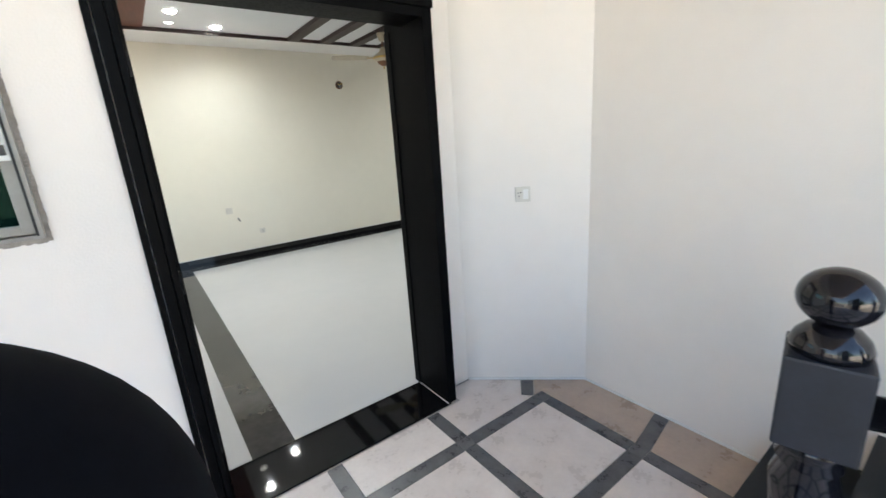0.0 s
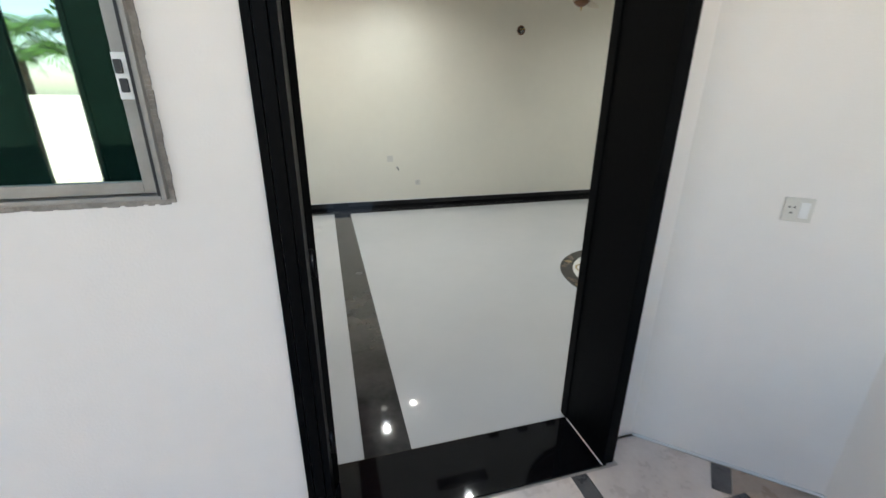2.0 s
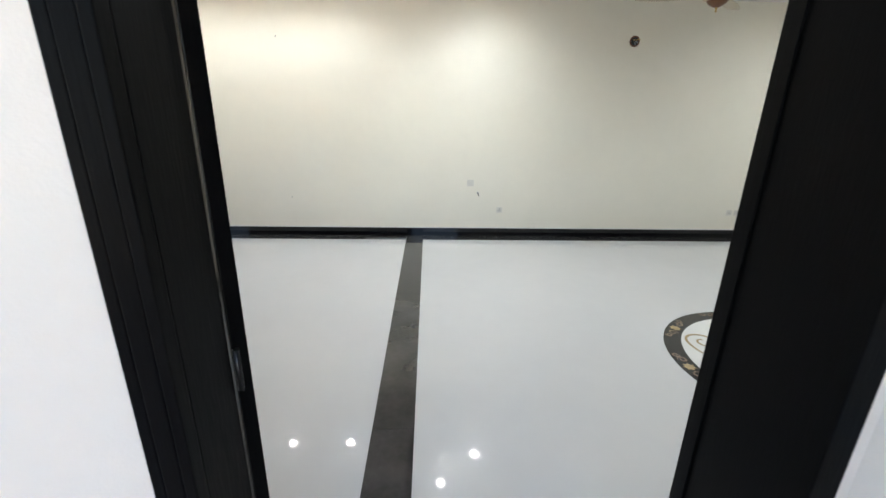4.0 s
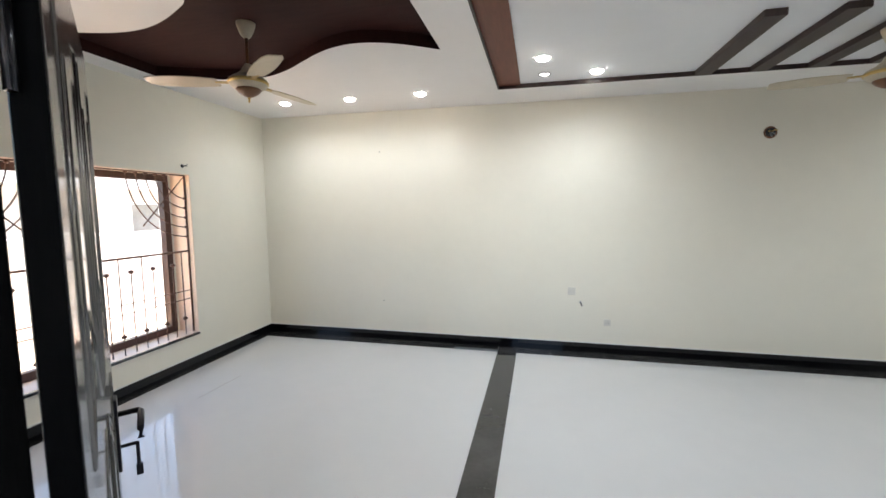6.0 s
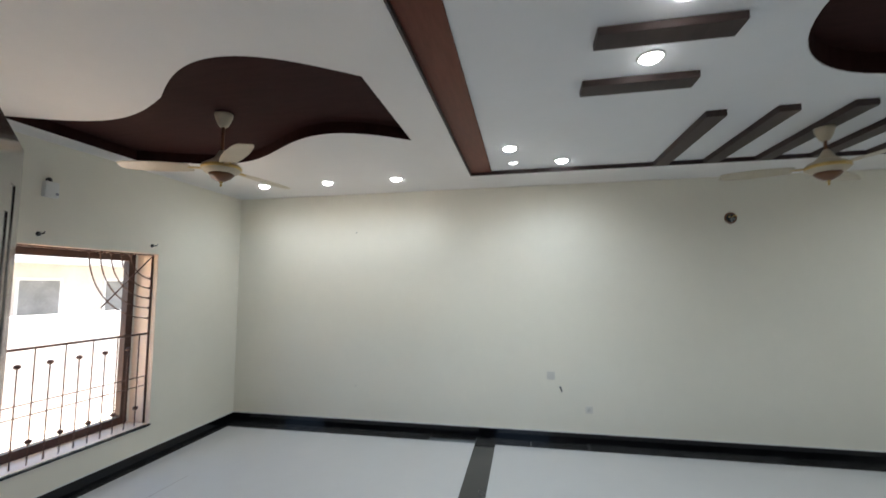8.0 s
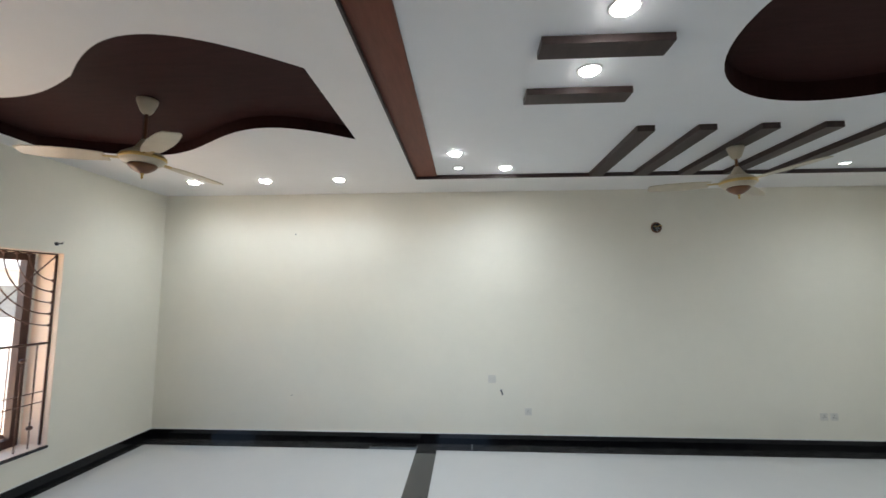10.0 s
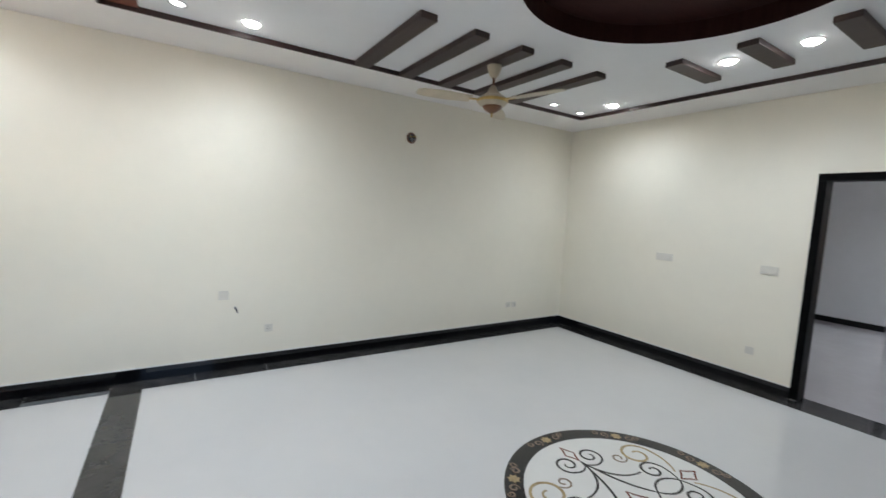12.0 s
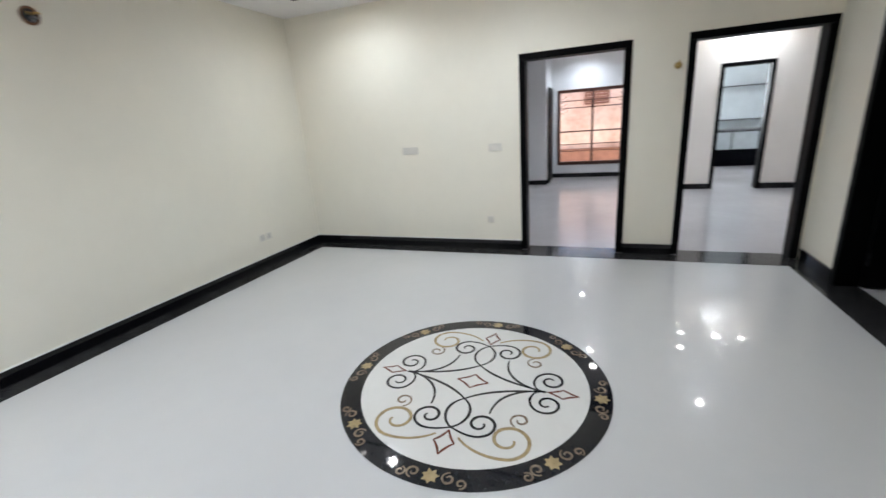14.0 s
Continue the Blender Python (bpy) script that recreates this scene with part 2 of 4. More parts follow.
def tube(points, r, n=8, closed=False):
    """A round bar along points."""
    bm = bmesh.new()
    pts = [Vector(p) for p in points]
    rings = []
    for i, p in enumerate(pts):
        d = (pts[min(i + 1, len(pts) - 1)] - pts[max(i - 1, 0)]).normalized()
        u = d.cross(Vector((0, 0, 1)) if abs(d.z) < 0.9 else Vector((1, 0, 0))).normalized()
        w = d.cross(u)
        rings.append([bm.verts.new(p + r * (math.cos(2 * math.pi * k / n) * u + math.sin(2 * math.pi * k / n) * w)) for k in range(n)])
    for a, b in zip(rings, rings[1:]):
        for i in range(n):
            f = bm.faces.new((a[i], a[(i + 1) % n], b[(i + 1) % n], b[i]))
            f.smooth = True
    bm.faces.new(rings[0][::-1])
    bm.faces.new(rings[-1])
    bmesh.ops.recalc_face_normals(bm, faces=bm.faces[:])
    return bm


def ball(at, r, squash=1.0, n=20, k=12):
    return turned([(r * math.sin(math.pi * i / k), -r * squash * math.cos(math.pi * i / k)) for i in range(k + 1)], n, at)


def ribbon(pts, width, z, thick=0.0012):
    """A thin flat inlay along points of the plan; width may taper."""
    bm = bmesh.new()
    L, R = [], []
    n = len(pts)
    for i, (x, y) in enumerate(pts):
        x0, y0 = pts[max(0, i - 1)]
        x1, y1 = pts[min(n - 1, i + 1)]
        d = math.hypot(x1 - x0, y1 - y0) or 1
        nx, ny = -(y1 - y0) / d, (x1 - x0) / d
        w = width * (0.55 + 0.45 * math.sin(math.pi * (i + 0.5) / n)) / 2
        L.append((x + nx * w, y + ny * w))
        R.append((x - nx * w, y - ny * w))
    lo = [[bm.verts.new((*p, z)) for p in s] for s in (L, R)]
    hi = [[bm.verts.new((*p, z + thick)) for p in s] for s in (L, R)]
    for i in range(n - 1):
        bm.faces.new((hi[0][i], hi[0][i + 1], hi[1][i + 1], hi[1][i]))
        bm.faces.new((lo[0][i], lo[0][i + 1], hi[0][i + 1], hi[0][i]))
        bm.faces.new((hi[1][i], hi[1][i + 1], lo[1][i + 1], lo[1][i]))
    bmesh.ops.recalc_face_normals(bm, faces=bm.faces[:])
    return bm


def mesh_of(name, bm, material):
    me = bpy.data.meshes.new(name)
    bm.to_mesh(me)
    bm.free()
    me.materials.append(material)
    return me


def part(name, bm, material, parent=None, label=""):
    ob = new(name, mesh_of(name, bm, material))
    if parent:
        ob.parent = parent
    return tagged(ob, label)


def thing(name, label, category, group="", at=(0, 0, 0)):
    ob = new(name)
    ob.empty_display_size = 0.05
    ob.location = at
    return tagged(ob, label, category, group)


def solid(name, bm, material, label, category, group=""):
    return tagged(part(name, bm, material), label, category, group)


def setting(name, bm, material, label="", category=""):
    return tagged(part(name, bm, material), label, category, kind="structure")


# ---- main room shell ----
floor = setting("floor", bx((0, -4.47, -0.12, EAST, 0, 0), (4.96, S_EAST, -0.12, EAST, -4.47, 0), (0, S_OUT, -0.12, 4.96, -4.47, -0.004)), TILE, "polished white tile floor with black marble border", "floor")
wall_n = setting("wall_north", bx((-0.23, 0, -0.12, EAST + 0.15, 0.23, 3.3)), CREAM, "plain cream painted wall", "wall")
WY0, WY1, WZ0, WZ1 = -3.20, -1.235, 0.33, 2.045     # west window
wall_w = setting("wall_west", bx((-0.32, S_OUT, -0.12, 0, WY0, 3.3), (-0.32, WY1, -0.12, 0, 0, 3.3), (-0.32, WY0, -0.12, 0, WY1, WZ0), (-0.32, WY0, WZ1, 0, WY1, 3.3)), CREAM, "cream painted wall with a window", "wall")
D1 = (-3.985, -2.895)
D2 = (-5.545, -4.46)
DTOP = 2.13
setting("wall_east", bx((EAST, D1[1], -0.12, EAST + 0.15, 0, 3.3), (EAST, D2[1], -0.12, EAST + 0.15, D1[0], 3.3), (EAST, D1[0], DTOP, EAST + 0.15, D1[1], 3.3),
                        (EAST, D2[0], DTOP, EAST + 0.15, D2[1], 3.3), (EAST, S_EAST - 0.15, -0.12, EAST + 0.15, D2[0], 3.3)), CREAM, "cream painted wall with two doorways", "wall")
SDX0, SDX1 = 6.90, 7.92
setting("wall_south_east", bx((SDX1, S_EAST - 0.15, -0.12, EAST, S_EAST, 3.3), (5.11, S_EAST - 0.15, -0.12, SDX0, S_EAST, 3.3), (SDX0, S_EAST - 0.15, DTOP, SDX1, S_EAST, 3.3)), CREAM, "cream painted wall with a dark door", "wall")
# front wall: porch side white; opening for the door and a window
setting("wall_front", bx((-0.23, S_OUT, -0.12, 1.30, S_IN, 3.3), (1.30, S_OUT, -0.12, 2.696, S_IN, 1.299), (1.30, S_OUT, 1.925, 2.696, S_IN, 3.3), (2.696, S_OUT, -0.12, 2.97, S_IN, 3.3),
                         (2.97, S_OUT, 2.16, 4.22, S_IN, 3.3)), WHITE, "white painted front wall beside the door", "wall")
setting("wall_porch", prism([(4.22, -4.65), (4.42, -4.65), (4.96, -5.15), (4.96, -9.2), (5.11, -9.2), (5.11, -5.09), (4.48, -4.5), (4.22, -4.5)], -0.12, 3.3), WHITE, "white painted porch wall with a slanted corner", "wall")

# ---- ceiling: outer panel with a tray and two recesses ----


LX0, LX1 = 0.23, 2.84


def edge_n(x):
    return -1.755 + 0.265 * math.sin(2 * math.pi * max(0, (x - LX0) / (LX1 - LX0)) ** 1.15)


def edge_s(x):
    v = math.sin(2 * math.pi * (x - LX0) / (LX1 - LX0))
    return -2.79 + (0.22 if v > 0 else 0.33) * v


def ceiling_mesh():
    """Panel at H with a wavy-edged recess and the rectangular tray cut out of it."""
    tx0, tx1, ty0, ty1 = 3.165, 8.01, -4.30, -0.585
    lx0, lx1 = LX0, LX1
    bm = bmesh.new()

    def quad(a, b, c, d):
        bm.faces.new([bm.verts.new(p) for p in (a, b, c, d)])
    # ring round the tray and plain fields
    for x0, y0, x1, y1 in ((0, ty1, EAST, 0), (0, S_EAST, EAST, ty0), (tx1, ty0, EAST, ty1), (lx1, ty0, tx0, ty1), (0, ty0, lx0, ty1)):
        quad((x0, y0, H), (x0, y1, H), (x1, y1, H), (x1, y0, H))
    n = 48
    for i in range(n):
        a, b = lx0 + (lx1 - lx0) * i / n, lx0 + (lx1 - lx0) * (i + 1) / n
        na, nb, sa, sb = edge_n(a), edge_n(b), edge_s(a), edge_s(b)
        quad((a, na, H), (a, ty1, H), (b, ty1, H), (b, nb, H))
        quad((a, ty0, H), (a, sa, H), (b, sb, H), (b, ty0, H))
    return bm


setting("ceiling", ceiling_mesh(), CEIL, "white plaster ceiling with recesses", "ceiling")
setting("ceiling_slab", bx((-0.23, S_EAST - 0.15, 3.12, EAST + 0.15, 0.23, 3.30)), CEIL, "roof slab above the ceiling", "ceiling")


def recess_leaf():
    bm = bmesh.new()
    n, top = 48, H + 0.09
    xs = [LX0 + (LX1 - LX0) * i / n for i in range(n + 1)]
    N = [(x, edge_n(x)) for x in xs]
    S = [(x, edge_s(x)) for x in xs]
    for i in range(n):
        bm.faces.new([bm.verts.new((*p, top)) for p in (N[i], N[i + 1], S[i + 1], S[i])])
    loop = N + S[::-1]
    for i in range(len(loop)):
        p, q = loop[i], loop[(i + 1) % len(loop)]
        bm.faces.new([bm.verts.new(v) for v in ((*p, H), (*q, H), (*q, top), (*p, top))])
    bmesh.ops.remove_doubles(bm, verts=bm.verts[:], dist=0.0005)
    return bm


setting("ceiling_recess_wave", recess_leaf(), BROWN, "dark brown wavy recess in the ceiling", "ceiling")
CX, CY, CR = 5.89, -3.06, 0.91


def tray_mesh():
    bm = bmesh.new()
    x0, x1, y0, y1 = 3.165, 8.01, -4.30, -0.585
    n = 64
    cuts = [(CX + CR * math.cos(2 * math.pi * i / n), CY + CR * math.sin(2 * math.pi * i / n)) for i in range(n)]

    def edge(i):
        a = 2 * math.pi * i / n
        c, s = math.cos(a), math.sin(a)
        k = min((x1 - CX) / c if c > 1e-6 else 1e9, (x0 - CX) / c if c < -1e-6 else 1e9, (y1 - CY) / s if s > 1e-6 else 1e9, (y0 - CY) / s if s < -1e-6 else 1e9)
        return (CX + k * c, CY + k * s)
    for i in range(n):
        j = (i + 1) % n
        e, f = edge(i), edge(j)
        poly = [cuts[i], e]
        if abs(e[0] - f[0]) > 1e-6 and abs(e[1] - f[1]) > 1e-6:
            poly.append((x1 if max(e[0], f[0]) > x1 - 1e-6 else x0, y1 if max(e[1], f[1]) > y1 - 1e-6 else y0))
        poly += [f, cuts[j]]
        bm.faces.new([bm.verts.new((*p, TRAY)) for p in poly])
    bmesh.ops.remove_doubles(bm, verts=bm.verts[:], dist=0.0005)
    return bm


setting("ceiling_tray", tray_mesh(), TRAY_PAINT, "white panel inside the ceiling tray", "ceiling")


def recess_disc():
    bm = bmesh.new()
    n, top = 64, TRAY + 0.13
    ring = [(CX + CR * math.cos(2 * math.pi * i / n), CY + CR * math.sin(2 * math.pi * i / n)) for i in range(n)]
    bm.faces.new([bm.verts.new((*p, top)) for p in ring])
    for i in range(n):
        p, q = ring[i], ring[(i + 1) % n]
        bm.faces.new([bm.verts.new(v) for v in ((*p, TRAY), (*q, TRAY), (*q, top), (*p, top))])
    bmesh.ops.remove_doubles(bm, verts=bm.verts[:], dist=0.0005)
    return bm


setting("ceiling_recess_round", recess_disc(), BROWN, "round dark brown recess in the ceiling", "ceiling")
setting("tray_trim", bx((3.165, -0.597, H - 0.004, 8.01, -0.585, TRAY), (7.998, -4.30, H - 0.004, 8.01, -0.597, TRAY), (3.165, -4.30, H - 0.004, 3.177, -0.597, TRAY), (3.177, -4.30, H - 0.004, 7.998, -4.288, TRAY)), EDGE, "dark brown edging round the ceiling tray", "trim")
setting("tray_band", bx((3.177, -4.288, TRAY - 0.012, 3.39, -0.597, TRAY + 0.004)), STRIP, "flat red-brown wooden band on the ceiling", "trim")

# ceiling laths
for i in range(5):
    x = 5.02 + 0.442 * i
    solid("ceiling_lath", bx((x - 0.065, -1.81, TRAY - 0.045, x + 0.065, -0.597, TRAY + 0.002), bevel=0.004), LATH, "long brown wooden lath fixed under the ceiling", "lath", "long ceiling laths")
for x0 in (4.06, 6.97):
    for y in (-2.353, -2.868, -3.383):
        solid("ceiling_block", bx((x0, y - 0.067, TRAY - 0.04, x0 + 0.63, y + 0.07, TRAY + 0.002), bevel=0.004), LATH, "short brown wooden block fixed under the ceiling", "block", "short ceiling blocks")

# ---- downlights ----


def downlight(lit):
    ob = thing("downlight", "round recessed ceiling lamp, switched on" if lit else "small round ceiling lamp, glowing faintly", "ceiling lamp", "ceiling downlights")
    r = 0.056 if lit else 0.046
    part("trim_ring", turned([(r, -0.001), (r + 0.003, -0.006), (r + 0.012, -0.005), (r + 0.015, 0.0)], 28), PLASTIC if lit else GREYPLASTIC, ob)
    # the lit diffuser bulges to put the lamp's bloom into its shape
    part("diffuser", turned([(0.0, -0.026), (r * 0.4, -0.0245), (r * 0.7, -0.019), (r * 0.9, -0.010), (r, 0.0)] if lit else [(0.0, -0.012), (r * 0.6, -0.010), (r, 0.0)], 28), LIT if lit else DULL, ob)
    return ob


lit_lamp, dull_lamp = downlight(True), downlight(False)
lit_lamp.location = (*ROW_LAMPS[0], H)
dull_lamp.location = (*DULL_LAMPS[0], TRAY)
for x, y in ROW_LAMPS[1:]:
    copy_thing(lit_lamp, pose(x, y, H))
for x, y in TRAY_LAMPS:
    copy_thing(lit_lamp, pose(x, y, TRAY))
for x, y in HALL_LAMPS + HALL_SMALL:
    copy_thing(lit_lamp, pose(x, y, H))
for x, y in DULL_LAMPS[1:]:
    copy_thing(dull_lamp, pose(x, y, TRAY))

# ---- ceiling fans ----


def fan(x, y, top, hub, turn):
    ob = thing("ceiling_fan", "cream and brown ceiling fan with three blades", "ceiling fan", "ceiling fans", (x, y, hub))
    t = top - hub
    part("canopy", turned([(0.02, t - 0.10), (0.035, t - 0.085), (0.05, t - 0.05), (0.062, t - 0.015), (0.062, t)], 24), FANCREAM, ob)
    part("rod", turned([(0.011, 0.03), (0.011, t - 0.08)], 14), FANBROWN, ob, "dark brown down rod")
    part("collar", turned([(0.085, 0.045), (0.05, 0.075), (0.03, 0.11), (0.018, 0.13)], 24), FANCREAM, ob)
    part("motor", turned([(0.06, -0.045), (0.105, -0.035), (0.125, -0.015), (0.13, 0.005), (0.125, 0.022), (0.10, 0.04), (0.08, 0.05)], 36), FANCREAM, ob)
    part("band", turned([(0.128, -0.010), (0.1335, -0.006), (0.1335, 0.010), (0.128, 0.014)], 36), BRASS, ob, "brass ring round the motor")
    part("cup", turned([(0.0, -0.10), (0.03, -0.092), (0.065, -0.07), (0.085, -0.047), (0.08, -0.04)], 30), FANBROWN, ob, "brown bowl under the motor")
    part("finial", turned([(0.002, -0.135), (0.008, -0.125), (0.006, -0.112), (0.012, -0.10), (0.008, -0.094)], 14), BRASS, ob)
    for k in range(3):
        a = turn + 120 * k
        m = pose(0, 0, 0, 0, 0, a)
        arm = bx((0.10, -0.018, -0.004, 0.22, 0.018, 0.004), bevel=0.002)
        bmesh.ops.transform(arm, matrix=m, verts=arm.verts[:])
        part("blade_arm", arm, BRASS, ob)
        bm = bmesh.new()
        n = 10
        lo, hi = [], []
        for i in range(n + 1):
            u = i / n
            xx, w = 0.20 + 0.46 * u, 0.055 + 0.022 * math.sin(math.pi * min(1, u * 1.15) * 0.9) - (0.02 * (u - 0.9) / 0.1 if u > 0.9 else 0)
            for s in (-1, 1):
                zz = s * w * 0.16
                hi.append(bm.verts.new((xx, s * w, zz + 0.003)))
                lo.append(bm.verts.new((xx, s * w, zz - 0.003)))
        for i in range(n):
            p = 2 * i
            bm.faces.new((hi[p], hi[p + 2], hi[p + 3], hi[p + 1]))
            bm.faces.new((lo[p], lo[p + 1], lo[p + 3], lo[p + 2]))
            bm.faces.new((lo[p], lo[p + 2], hi[p + 2], hi[p]))
            bm.faces.new((hi[p + 1], hi[p + 3], lo[p + 3], lo[p + 1]))
        bm.faces.new((lo[0], hi[0], hi[1], lo[1]))
        bm.faces.new((lo[-2], lo[-1], hi[-1], hi[-2]))
        bmesh.ops.recalc_face_normals(bm, faces=bm.faces[:])
        bmesh.ops.transform(bm, matrix=m, verts=bm.verts[:])
        part("blade", bm, FANCREAM, ob)
    return ob


fan(1.585, -2.31, H + 0.09, 2.555, 200)
fan(5.885, -1.43, TRAY - 0.05, 2.56, 165)

# ---- skirting ----


def skirting(name, *bs):
    setting(name, bx(*bs, bevel=0.002), GRANITE, "polished black stone skirting", "skirting")


skirting("baseboard_north", (0.02, -0.02, 0, EAST - 0.02, 0, 0.11))
skirting("baseboard_west", (0, S_IN, 0, 0.02, 0, 0.11))
skirting("baseboard_east", (EAST - 0.02, D1[1], 0, EAST, 0, 0.11), (EAST - 0.02, D2[1], 0, EAST, D1[0], 0.11))
skirting("baseboard_south", (SDX1 + 0.002, S_EAST, 0, EAST - 0.02, S_EAST + 0.02, 0.11), (5.13, S_EAST, 0, SDX0 - 0.07, S_EAST + 0.02, 0.11))
skirting("baseboard_front", (0.02, S_IN, 0, 2.94, S_IN + 0.02, 0.11))
setting("skirting_bead", bx((0.0, -0.012, 0.11, EAST, 0, 0.116), (0, S_IN, 0.11, 0.012, -0.012, 0.116), (EAST - 0.012, D1[1], 0.11, EAST, -0.012, 0.116)), PLASTIC, "thin white filler line above the skirting", "trim")

# ---- floor border slabs, cross band, sill slab of the door ----


def slab(name, x0, y0, x1, y1, material, label=""):
    g = 0.0012
    return part(name, bx((x0 + g, y0 + g, -0.002, x1 - g, y1 - g, 0.0035)), material, floor, label)


def run_x(y0, y1, x0, x1, step, pale=()):
    n = max(1, round((x1 - x0) / step))
    for i in range(n):
        a, b = x0 + (x1 - x0) * i / n, x0 + (x1 - x0) * (i + 1) / n
        slab("border_slab", a, y0, b, y1, PALE_SLAB if i in pale else SLAB)


def run_y(x0, x1, y0, y1, step, material=None):
    n = max(1, round((y1 - y0) / step))
    for i in range(n):
        slab("border_slab", x0, y0 + (y1 - y0) * i / n, x1, y0 + (y1 - y0) * (i + 1) / n, material or SLAB)


run_x(-0.207, -0.02, 0.02, 2.62, 0.65)
run_x(-0.207, -0.14, 2.62, 3.14, 0.53, pale=(0,))
run_x(-0.14, -0.02, 2.62, 3.14, 0.53)
run_x(-0.207, -0.02, 3.14, EAST - 0.02, 0.6)
run_y(0.02, 0.09, S_IN + 0.02, -0.207, 0.6)
run_y(8.317, EAST - 0.02, D1[1] + 0.0, -0.207, 0.54)
run_y(8.317, EAST - 0.02, S_EAST + 0.02, D1[1], 0.54)
run_y(EAST - 0.02, EAST + 0.15, D1[0] + 0.06, D1[1] - 0.06, 1.0)
run_y(EAST - 0.02, EAST + 0.15, D2[0] + 0.06, D2[1] - 0.06, 1.0)
run_x(S_EAST + 0.02, S_EAST + 0.16, 5.15, 8.317, 0.6)
slab("border_slab", SDX0, S_EAST - 0.15, SDX1, S_EAST + 0.02, SLAB)
run_y(3.14, 3.36, -4.47, -0.207, 0.78, BAND)
part("door_sill_slab", bx((DX0 - 0.02, -4.78, -0.01, DX1 + 0.02, -4.47, 0.006), bevel=0.002), GRANITE, floor, "polished black granite door sill")
slab("border_slab", 0.09, S_IN + 0.02, 2.94, -4.47, SLAB)

part("hairline_joint", ribbon([(0.648, -1.972), (0.655, -1.75), (0.66, -1.6), (0.672, -1.45)], 0.006, 0.0002, 0.0004), CAULK, floor)

# ---- round floor inlay ----
MX, MY = 5.872, -3.066


def uv(u, v):
    return (MX - v, MY + u)


def bez(p, q, r, s=None, n=18):
    out = []
    for i in range(n + 1):
        t = i / n
        if s is None:
            out.append(tuple((1 - t) ** 2 * p[k] + 2 * t * (1 - t) * q[k] + t * t * r[k] for k in (0, 1)))
        else:
            out.append(tuple((1 - t) ** 3 * p[k] + 3 * t * (1 - t) ** 2 * q[k] + 3 * t * t * (1 - t) * r[k] + t ** 3 * s[k] for k in (0, 1)))
    return out


def curl(c, r0, r1, a0, turns, n=34):
    return [(c[0] + (r0 + (r1 - r0) * i / n) * math.cos(radians(a0 + 360 * turns * i / n)), c[1] + (r0 + (r1 - r0) * i / n) * math.sin(radians(a0 + 360 * turns * i / n))) for i in range(n + 1)]


medal = thing("floor_medallion", "round inlaid stone medallion with dark ring and scrollwork", "floor inlay", at=(MX, MY, 0))


def inlay(name, pts, width, z, material, label=""):
    ob = part(name, ribbon([uv(*p) for p in pts], width, z), material, None, label)
    ob.parent = medal
    ob.matrix_parent_inverse = Matrix.Translation((-MX, -MY, 0))
    return ob


def inlay_bm(name, bm, material, label=""):
    ob = part(name, bm, material, None, label)
    ob.parent = medal
    ob.matrix_parent_inverse = Matrix.Translation((-MX, -MY, 0))
    return ob


inlay_bm("field", prism([(MX + 0.668 * math.cos(math.pi * i / 48), MY + 0.668 * math.sin(math.pi * i / 48)) for i in range(96)], 0.0, 0.0028), FIELD, "cream-white marble disc")
ring_bm = bmesh.new()
for i in range(96):
    a, b = 2 * math.pi * i / 96, 2 * math.pi * (i + 1) / 96
    P = [(MX + r * math.cos(t), MY + r * math.sin(t)) for r in (0.668, 0.785) for t in (a, b)]
    ring_bm.faces.new([ring_bm.verts.new((*P[k], 0.0036)) for k in (0, 2, 3, 1)])
    ring_bm.faces.new([ring_bm.verts.new(v) for v in ((*P[2], 0.0), (*P[3], 0.0), (*P[3], 0.0036), (*P[2], 0.0036))])
bmesh.ops.remove_doubles(ring_bm, verts=ring_bm.verts[:], dist=0.0003)
bmesh.ops.recalc_face_normals(ring_bm, faces=ring_bm.faces[:])
inlay_bm("ring", ring_bm, INK_BLACK, "polished black marble ring")
ZI = 0.003
for su in (1, -1):
    for sv in (1, -1):
        def Q(pts):
            return [(su * u, sv * v) for u, v in pts]
        inlay("star_arc", Q(bez((0.41, 0.004), (0.13, 0.045), (0.0, 0.172))), 0.017, ZI, INK_BLACK)
        inlay("scroll", Q(bez((0.43, -0.005), (0.30, 0.012), (0.165, 0.09), (0.168, 0.262))), 0.016, ZI + 0.0004, INK_BLACK)
        inlay("scroll", Q(bez((0.40, 0.0), (0.355, 0.03), (0.345, 0.075), (0.36, 0.12), 10)[:-1] + curl((0.447, 0.105), 0.088, 0.018, 170, -1.35)), 0.016, ZI + 0.0008, INK_BLACK)
        inlay("loop", Q(bez((0.0, 0.172), (0.085, 0.23), (0.085, 0.35), (0.0, 0.41))), 0.016, ZI + 0.0004, INK_BLACK)
        inlay("scroll", Q(bez((-0.01, 0.405), (0.06, 0.44), (0.12, 0.455), (0.165, 0.438), 10)[:-1] + curl((0.142, 0.352), 0.088, 0.016, 75, -1.3)), 0.017, ZI + 0.0008, INK_BLACK)
        inlay("gold_scroll", Q(bez((0.06, 0.47), (0.12, 0.53), (0.22, 0.565), (0.32, 0.545), 12)[:-1] + curl((0.30, 0.425), 0.122, 0.030, 80, -1.25)), 0.02, ZI, INK_GOLD, "ochre marble scroll")
        inlay("brown_scroll", Q(curl((0.335, 0.272), 0.055, 0.014, 110, 1.2, 26)), 0.014, ZI + 0.0008, INK_TAN)


